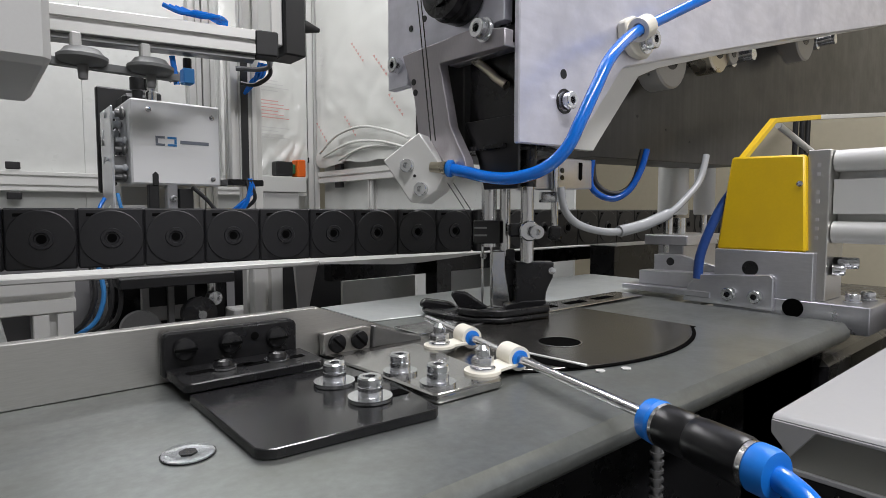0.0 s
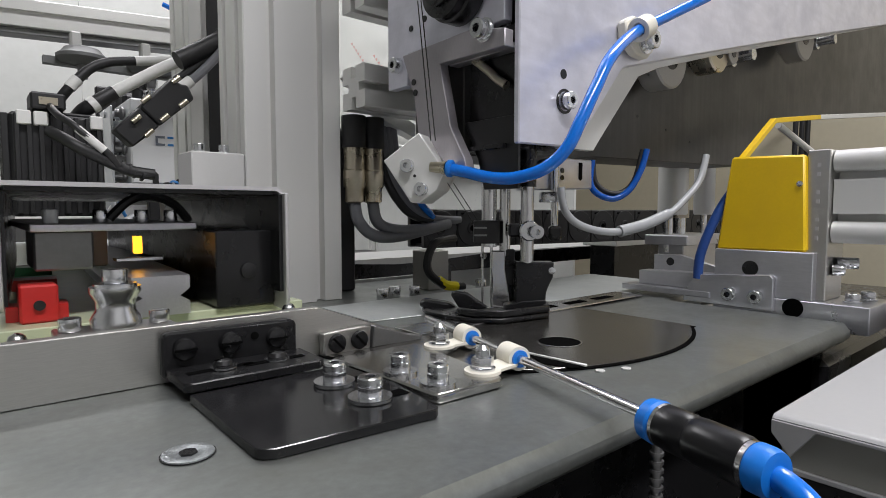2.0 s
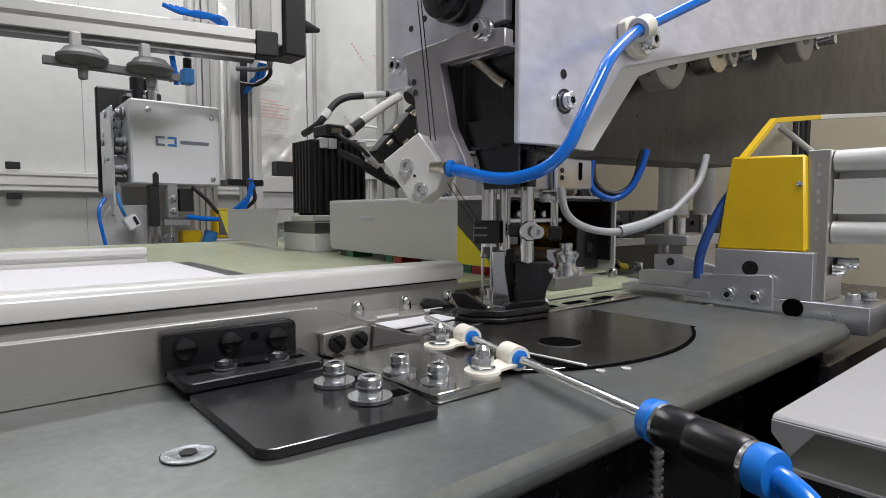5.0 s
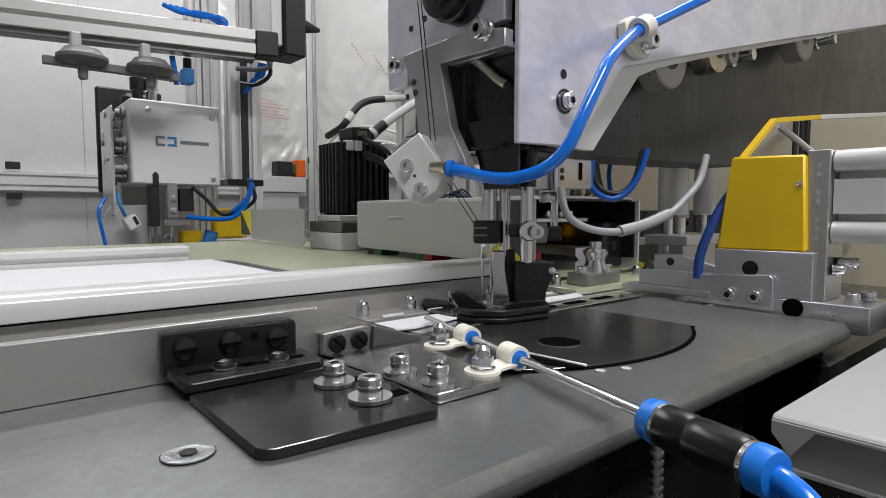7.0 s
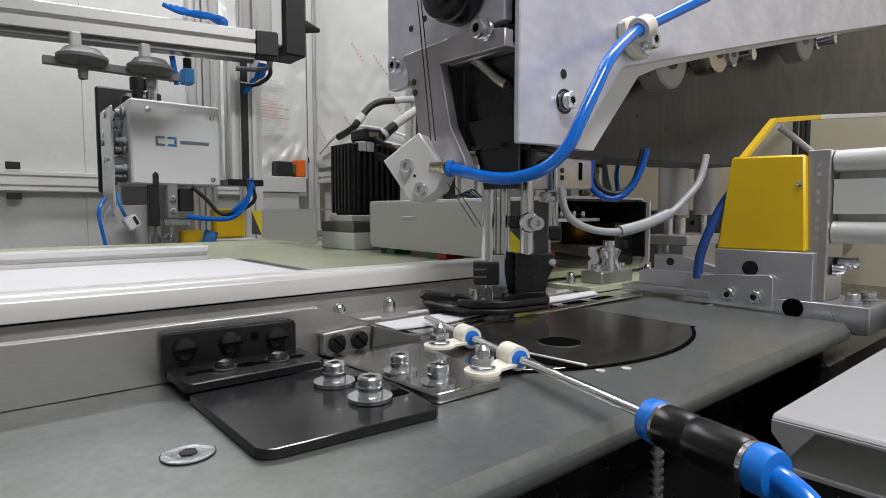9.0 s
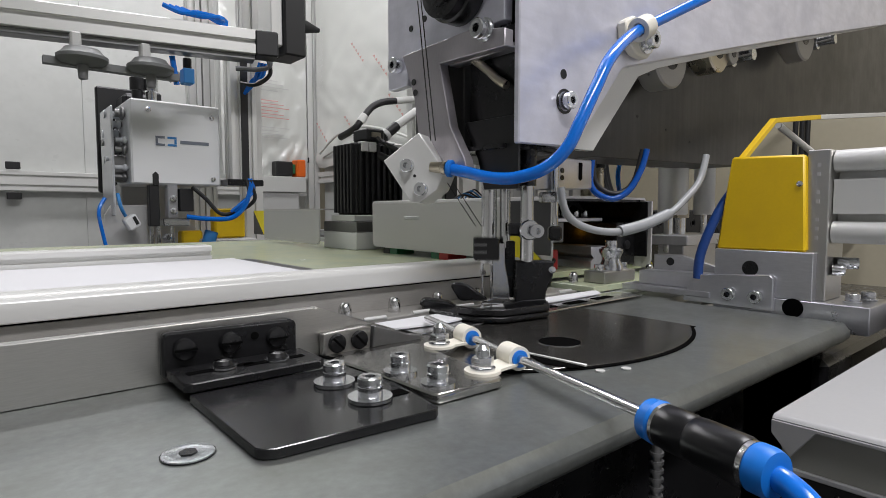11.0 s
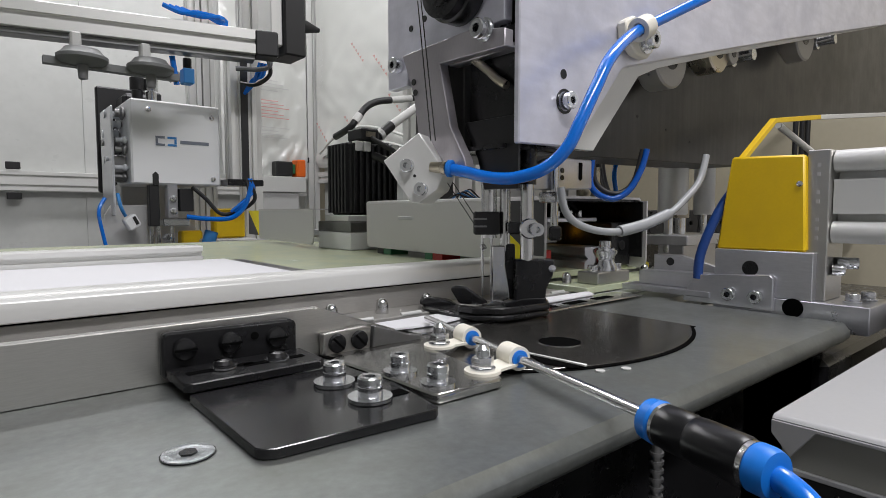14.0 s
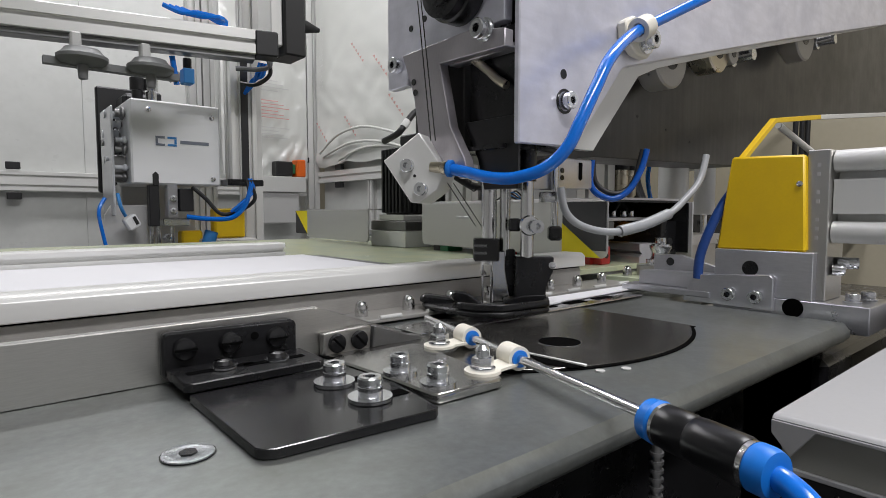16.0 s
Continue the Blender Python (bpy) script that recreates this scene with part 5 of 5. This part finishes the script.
# ---------- second sewing unit ----------
su = thing("sewing_unit", "white powder-coated sewing unit housing on a frame", "sewing unit")
part("housing", bm_box(0.290, 0.490, 1.45, 1.62, 0.133, 0.328, 0.004), WHITE, su)
part("slot", bm_prism([(0.333, 0.1325), (0.346, 0.1325), (0.346, 0.157), (0.3395, 0.163), (0.333, 0.157)], "y", 1.4485, 1.4499), BLACK, su, "dark slot in the lower edge")
for x, z in ((0.328, 0.305), (0.470, 0.300), (0.470, 0.150)):
    part("screw", bm_turn([(0.006, 0), (0.006, 0.003), (0.002, 0.004)], (x, 1.4499, z), (0, -1, 0), 20), ZINC, su)
# emblem: plain shapes
for x0, x1, z0, z1, m in ((0.342, 0.347, 0.2295, 0.2405, INK), (0.342, 0.362, 0.224, 0.229, INK), (0.342, 0.362, 0.241, 0.246, INK), (0.368, 0.388, 0.224, 0.229, INK_BLUE),
                          (0.368, 0.388, 0.241, 0.246, INK_BLUE), (0.383, 0.388, 0.2295, 0.2405, INK_BLUE), (0.396, 0.462, 0.231, 0.239, INK)):
    part("emblem", bm_box(x0, x1, 1.4488, 1.4498, z0, z1), m, su)
part("back_plate", bm_box(0.270, 0.430, 1.74, 1.76, 0.12, 0.400, 0.004), BLACK, su)
part("column", bm_box(0.31, 0.375, 1.62, 1.72, 0.20, 0.37, 0.01), BLACK, su)
for x in (0.322, 0.352):
    part("gland", bm_turn([(0.012, 0), (0.012, 0.03), (0.016, 0.032), (0.016, 0.06), (0.010, 0.064)], (x, 1.52, 0.327), (0, 0, 1), 20), BLACK if x < 0.33 else NICKEL, su)
    part("cable", bm_tube([(x, 1.52, 0.385), (x + 0.006, 1.51, 0.414), (x + 0.035, 1.50, 0.412), (x + 0.075, 1.50, 0.392)], 0.010, 10), GREY_CABLE, su)
rng = random.Random(4)
for k in range(16):
    y, z = 1.46 + rng.random() * 0.12, 0.15 + (k % 8) * 0.021
    r = 0.008 + rng.random() * 0.009
    part("tension_disc", bm_turn([(r * .4, 0), (r, 0.004), (r, 0.008), (r * .6, 0.012), (r * .6, 0.02 + rng.random() * 0.02)], (0.289, y, z), (-1, 0, 0), 18), DIAL if k % 3 else GREY_STEEL, su, "clear thread tension part")
part("side_plate", bm_box(0.255, 0.260, 1.47, 1.60, 0.06, 0.31, 0.002), DIAL, su)
part("side_bridge", bm_box(0.2601, 0.2899, 1.50, 1.56, 0.14, 0.20, 0.002), GREY_STEEL, su)
part("face_plate", bm_prism([(0.236, -0.02), (0.330, -0.02), (0.330, 0.085), (0.255, 0.085), (0.240, 0.06)], "y", 1.50, 1.51, 0.001), GREY_PAINT, su)
part("needle_bar", bm_box(0.325, 0.347, 1.452, 1.475, 0.035, 0.1325, 0.002), BLACK, su)
for x in (0.330, 0.345):
    part("rod", bm_cyl((x, 1.46, -0.03), (x, 1.46, 0.035), 0.005, seg=16), NICKEL, su)
part("clamp_stack", bm_box(0.365, 0.388, 1.452, 1.48, 0.055, 0.1325, 0.002), MILLED, su)
for z in (0.070, 0.100):
    part("bolt", bm_cyl((0.377, 1.4518, z), (0.377, 1.446, z), 0.008, seg=20, bevel=0.001), ZINC, su)
part("valve", bm_box(0.392, 0.425, 1.455, 1.49, 0.070, 0.125, 0.002), BLACK, su)
part("hook", bm_box(0.355, 0.415, 1.455, 1.48, 0.035, 0.053, 0.002), ZINC, su)
part("presser", bm_cyl((0.375, 1.46, -0.03), (0.375, 1.46, 0.034), 0.005, seg=16), NICKEL, su)
part("knob", bm_turn([(0.010, 0), (0.010, 0.01), (0.006, 0.014)], (0.362, 1.46, 0.008), (0, -1, 0), 20), ZINC, su)
part("sensor", bm_prism([(0.268, 0.050), (0.292, 0.066), (0.306, 0.040), (0.282, 0.024)], "y", 1.44, 1.47, 0.003), WHITE, su)
part("sensor_face", bm_prism([(0.286, 0.056), (0.292, 0.060), (0.300, 0.043), (0.294, 0.039)], "y", 1.4385, 1.4398), BLACK, su)
part("cable", bm_tube([(0.258, 1.44, 0.11), (0.262, 1.43, 0.08), (0.272, 1.44, 0.060)], 0.004, 8), INK_BLUE, su)
part("cable", bm_tube([(0.236, 1.46, 0.10), (0.222, 1.45, 0.07), (0.228, 1.45, 0.02), (0.238, 1.45, -0.03)], 0.004, 8), BLUE, su)
part("cable", bm_tube([(0.42, 1.45, 0.13), (0.45, 1.44, 0.10), (0.48, 1.43, 0.065), (0.52, 1.42, 0.07), (0.555, 1.40, 0.10), (0.545, 1.40, 0.14)], 0.005, 8), RUBBER, su)
part("cable", bm_tube([(0.40, 1.43, 0.058), (0.45, 1.42, 0.052), (0.50, 1.41, 0.055), (0.53, 1.40, 0.085), (0.545, 1.39, 0.14)], 0.006, 8), BLUE, su)
part("stand", bm_box(0.30, 0.48, 1.63, 1.70, -0.95, 0.14, 0.003), GREY_PAINT, su)
ym = thing("yellow_machine", "yellow and grey machine parts behind the carriage", "machine")
part("cover", bm_box(0.495, 0.575, 1.52, 1.56, 0.00, 0.078, 0.004), YELLOW, ym)
part("cover", bm_box(0.418, 0.47, 1.54, 1.58, -0.03, 0.02, 0.004), YELLOW, ym)
part("block", bm_box(0.46, 0.60, 1.50, 1.60, -0.95, -0.001, 0.004), GREY_PAINT, ym)
part("sleeve", bm_cyl((0.455, 1.47, -0.03), (0.470, 1.47, 0.02), 0.016, seg=16), INK_BLUE, ym)

# ---------- handling gantry ----------
RIM_GREY = mat("grey_rubber", (0.14, 0.145, 0.145), 0.5, 0.0, 0.08, 300, 0.05)
hg = thing("handling_gantry", "aluminium extrusion gantry with suction cups and blue hoses", "gantry")
turn = pose(0.5, 1.25, 0, 0, 0, -14)


def tilt(ob):
    ob.matrix_basis = turn @ Matrix.Translation((-0.5, -1.25, 0))
    return ob


tilt(part("beam", profile40((-0.9, 1.275, 0.446), (0.505, 1.275, 0.446), 0.05, 0.052, 0.010), ALU, hg))
tilt(part("beam", bm_box(-0.9, 0.505, 1.262, 1.30, 0.409, 0.4195, 0.001), GREY_STEEL, hg, "dark lower strip of the beam"))
tilt(part("end_cap", bm_box(0.5055, 0.555, 1.25, 1.30, 0.418, 0.473, 0.003), BLACK, hg, "black end cap"))
for x in (0.182, 0.302):
    part("suction_cup", bm_turn([(0.010, 0), (0.036, 0.003), (0.044, 0.010), (0.044, 0.016), (0.036, 0.022), (0.030, 0.030)], (x, 1.30, 0.352), (0, 0, 1), 32), RIM_GREY, hg, "grey rubber suction cup")
    part("stem", bm_cyl((x, 1.30, 0.325), (x, 1.30, 0.353), 0.008, 0.010, seg=16, bevel=0.002), DARK_PAINT, hg)
    part("clip", bm_box(x - 0.020, x - 0.002, 1.285, 1.31, 0.380, 0.411, 0.003), GREY_PAINT, hg)
part("bar", bm_box(0.12, 0.36, 1.31, 1.33, 0.350, 0.364), RIM_GREY, hg)
for x in (0.510, 0.548):
    part("post", profile40((x, 1.72, -0.95), (x, 1.72, 1.0), 0.034, 0.04), ALU, hg)
part("post", profile40((0.538, 1.44, 0.150), (0.538, 1.44, 0.50), 0.064, 0.05, 0.012), ALU, hg)
part("slot_strip", bm_box(0.5305, 0.5475, 1.4105, 1.4145, 0.150, 0.445), BLACK, hg, "black slot strip")
part("end_plate", bm_box(0.490, 0.580, 1.40, 1.48, 0.134, 0.1495, 0.002), OXIDE, hg)
part("post", profile40((0.625, 1.60, -0.95), (0.625, 1.60, 1.0), 0.05, 0.05), ALU, hg)
part("motor_box", bm_box(0.612, 0.668, 1.33, 1.42, 0.455, 0.80, 0.004), BLACK, hg, "black motor box")
part("motor_bracket", bm_box(0.580, 0.611, 1.34, 1.42, 0.475, 0.80, 0.003), ALU, hg)
part("connector", bm_turn([(0.016, 0), (0.016, 0.02), (0.008, 0.05), (0.006, 0.06)], (0.668, 1.37, 0.545), (1, 0.1, 0), 20), BLACK, hg)
part("sensor", bm_box(0.556, 0.572, 1.33, 1.36, 0.44, 0.48, 0.002), BLACK, hg)
part("cable", bm_tube([(0.566, 1.33, 0.44), (0.572, 1.33, 0.40), (0.545, 1.35, 0.375), (0.52, 1.38, 0.38)], 0.005, 8), RUBBER, hg)
part("cable", bm_tube([(0.560, 1.32, 0.46), (0.568, 1.32, 0.42), (0.55, 1.34, 0.41), (0.50, 1.36, 0.408)], 0.006, 8), GREY_CABLE, hg)
for k in range(3):
    part("cable", bm_tube([(0.575 - 0.008 * k, 1.36, 0.43), (0.566 - 0.008 * k, 1.36, 0.40), (0.545, 1.37, 0.39 - 0.006 * k), (0.535, 1.40, 0.36)], 0.004, 8), BLUE, hg)
for k in range(4):
    part("cable", bm_tube([(0.33 + 0.012 * k, 1.30, 0.50), (0.36 + 0.012 * k, 1.28, 0.485), (0.40 + 0.012 * k, 1.28, 0.492), (0.46, 1.30, 0.480 + 0.004 * k)], 0.005, 8), BLUE, hg, "blue hose bundle")
for k in range(3):
    part("cable", bm_tube([(0.536 + 0.006 * k, 1.405, 0.152), (0.540 + 0.006 * k, 1.40, 0.120), (0.532 - 0.006 * k, 1.40, 0.09), (0.515 - 0.008 * k, 1.41, 0.07)], 0.004, 8), BLUE if k else RUBBER, hg)
part("valve", bm_box(0.375, 0.398, 1.33, 1.36, 0.352, 0.385, 0.002), INK_BLUE, hg)
part("valve", bm_cyl((0.387, 1.345, 0.385), (0.387, 1.345, 0.408), 0.009, seg=16), BLACK, hg)
part("cable", bm_tube([(0.352, 1.33, 0.405), (0.358, 1.33, 0.36), (0.36, 1.33, 0.345)], 0.006, 8), BLUE, hg)

# ---------- cell enclosure ----------
enc = thing("cell_partition", "pale glossy panels in an aluminium cell frame", "partition", kind="structure")
part("panel", bm_box(-1.60, 0.3285, 2.392, 2.40, -0.95, 0.138, 0), PANEL, enc)
part("panel", bm_box(-1.60, 0.3285, 2.392, 2.40, 0.206, 1.40, 0), PANEL, enc)
part("panel", bm_box(0.33, 1.16, 2.392, 2.40, -0.95, 0.138, 0), PANEL, enc)
part("panel", bm_box(0.33, 1.16, 2.392, 2.40, 0.206, 1.40, 0), PANEL, enc)
part("rail", profile40((-1.60, 2.37, 0.172), (1.17, 2.37, 0.172), 0.04, 0.066), ALU, enc)
part("post", profile40((1.21, 2.37, -0.95), (1.21, 2.37, 1.40), 0.056, 0.04), ALU, enc)
part("panel", bm_box(1.262, 1.27, 0.95, 2.35, 0.25, 1.40, 0), PANEL, enc)
part("panel", bm_box(1.262, 1.27, 0.95, 2.35, -0.95, 0.20, 0), PANEL, enc)
part("rail", profile40((1.245, 0.95, 0.222), (1.245, 2.34, 0.222), 0.04, 0.05), ALU, enc)
part("post", profile40((1.25, 1.93, -0.95), (1.25, 1.93, 0.196), 0.03, 0.03), ALU, enc)
for x, z in ((0.12, 0.222), (0.12, 0.122), (1.165, 0.30)):
    part("clip", bm_box(x - 0.02, x + 0.02, 2.345, 2.362, z - 0.012, z + 0.012, 0.002), BLACK, enc)
for y, z in ((2.16, 0.262), (2.16, 0.185)):
    part("clip", bm_box(1.222, 1.24, y - 0.025, y + 0.025, z - 0.012, z + 0.012, 0.002), BLACK, enc)


def crumpled(name, axis, at, a0, a1, z0, z1, seed, label):
    """Protective film: a thin creased sheet in front of a panel."""
    bm = bmesh.new()
    n, m = 46, 60
    grid = []
    for j in range(m + 1):
        row = []
        for i in range(n + 1):
            u, v = i / n, j / m
            a, z = a0 + u * (a1 - a0), z0 + v * (z1 - z0)
            low_edge = (1 - v) ** 3
            d = 0.010 * abs(noise.noise((u * 3.2 + seed, v * 7 + u * 3, seed))) + 0.022 * low_edge * abs(noise.noise((u * 5, v * 16 - u * 5, seed + 5)))
            d += 0.006 * abs(noise.noise((u * 13, v * 12, seed + 9))) * (0.3 + low_edge)
            z += (0.02 * noise.noise((u * 6, seed, 0)) if j == 0 else 0)
            p = (at - d, a, z) if axis == "x" else (a, at - d, z)
            row.append(bm.verts.new(p))
        grid.append(row)
    for j in range(m):
        for i in range(n):
            bm.faces.new((grid[j][i], grid[j][i + 1], grid[j + 1][i + 1], grid[j + 1][i]))
    bmesh.ops.recalc_face_normals(bm, faces=bm.faces[:])
    bmesh.ops.solidify(bm, geom=bm.faces[:], thickness=0.0006)
    ob = solid(name, bm, FILM, label, "film")
    return ob


crumpled("protective_film", "x", 1.225, 1.30, 2.34, 0.27, 1.40, 2.0, "creased clear film over a pale panel")
crumpled("protective_film", "y", 2.350, 0.80, 1.175, 0.215, 1.05, 7.0, "creased clear film with printed sheet behind")
folds = thing("film_folds", "loose rolled folds of clear film over the cell rail", "film")
for line in ([(1.195, 2.266, 0.324), (1.195, 2.115, 0.387), (1.195, 1.920, 0.402), (1.195, 1.726, 0.364), (1.195, 1.609, 0.328)],
             [(1.200, 2.245, 0.308), (1.200, 2.024, 0.347), (1.200, 1.816, 0.336), (1.200, 1.623, 0.294)],
             [(1.205, 2.116, 0.285), (1.205, 1.937, 0.321), (1.205, 1.741, 0.313), (1.205, 1.623, 0.279)]):
    part("fold", bm_tube(line, 0.0055, 10), FILM, folds)
# printing on the films: bars only
sheet = thing("printed_sheet", "faint printed notice behind the film", "notice")
for k in range(18):
    z = 0.62 - k * 0.014
    if k in (4, 5, 12, 13):
        continue
    w = 0.10 + 0.05 * ((k * 7) % 3) / 2
    part("text_bar", bm_box(0.935, 0.935 + w, 2.330, 2.3305, z, z + 0.004), INK_RED if 5 < k < 12 else GREY_PAINT, sheet)
for k in range(14):
    z = 0.90 - k * 0.022
    part("text_bar", bm_box(1.2060, 1.2065, 2.25, 2.29, z, z + 0.003), GREY_PAINT, sheet)
marks = thing("film_marks", "small slanting red print marks on the film", "print")
for y, z in ((1.96, 0.70), (2.02, 0.42), (1.70, 0.46), (2.26, 0.42), (1.94, 0.95), (1.80, 0.62)):
    for k in range(6):
        part("print_mark", bm_prism([(y + 0.045 - 0.016 * k, z + 0.040 - 0.016 * k), (y + 0.033 - 0.016 * k, z + 0.028 - 0.016 * k), (y + 0.028 - 0.016 * k, z + 0.040 - 0.016 * k)], "x", 1.2000, 1.2004), INK_RED, marks)
sw = thing("safety_switch", "black and orange safety switch on the cell rail", "switch")
part("body", bm_box(1.000, 1.075, 2.28, 2.33, 0.222, 0.282, 0.004), BLACK, sw)
part("tongue", bm_box(1.092, 1.130, 2.27, 2.33, 0.218, 0.292, 0.004), ORANGE, sw)
part("middle", bm_box(1.0755, 1.0915, 2.29, 2.33, 0.232, 0.272, 0.002), GREEN, sw)
part("bracket", bm_box(0.93, 1.13, 2.27, 2.345, 0.152, 0.2175, 0.002), ALU, sw)
part("box", bm_box(0.94, 1.10, 2.28, 2.345, 0.02, 0.1515, 0.003), GREY_PAINT, sw)
# far side shelf behind the feed unit
shelf = thing("far_bench", "dark low bench along the far side", "bench")
part("top", bm_box(0.85, 1.90, 0.55, 0.62, 0.010, 0.022, 0.001), ALU, shelf)
part("body", bm_box(0.86, 1.89, 0.56, 0.61, -0.95, 0.0095), OXIDE, shelf)
rods = thing("guide_rods", "thin black guide rods standing on the far bench", "rods")
part("foot", bm_box(1.745, 1.885, 0.570, 0.600, 0.0221, 0.032, 0.001), ALU, rods)
for x in (1.765, 1.815, 1.860):
    part("rod", bm_cyl((x, 0.585, 0.032), (x, 0.585, 0.42), 0.007, seg=12), BLACK, rods)
part("head_plate", bm_box(1.745, 1.885, 0.570, 0.600, 0.42, 0.432, 0.001), ALU, rods)


# ---------- motion ----------
def motions():
    for ob in MOVING:
        m = ob.matrix_basis.copy()
        walk(ob, [(t, Matrix.Translation((x, 0, 0)) @ m) for t, x in RUN])
    for ob, rows in STROKES:
        m = ob.matrix_basis.copy()
        walk(ob, [(t, Matrix.Translation((0, 0, z)) @ m) for t, z in rows])


motions()
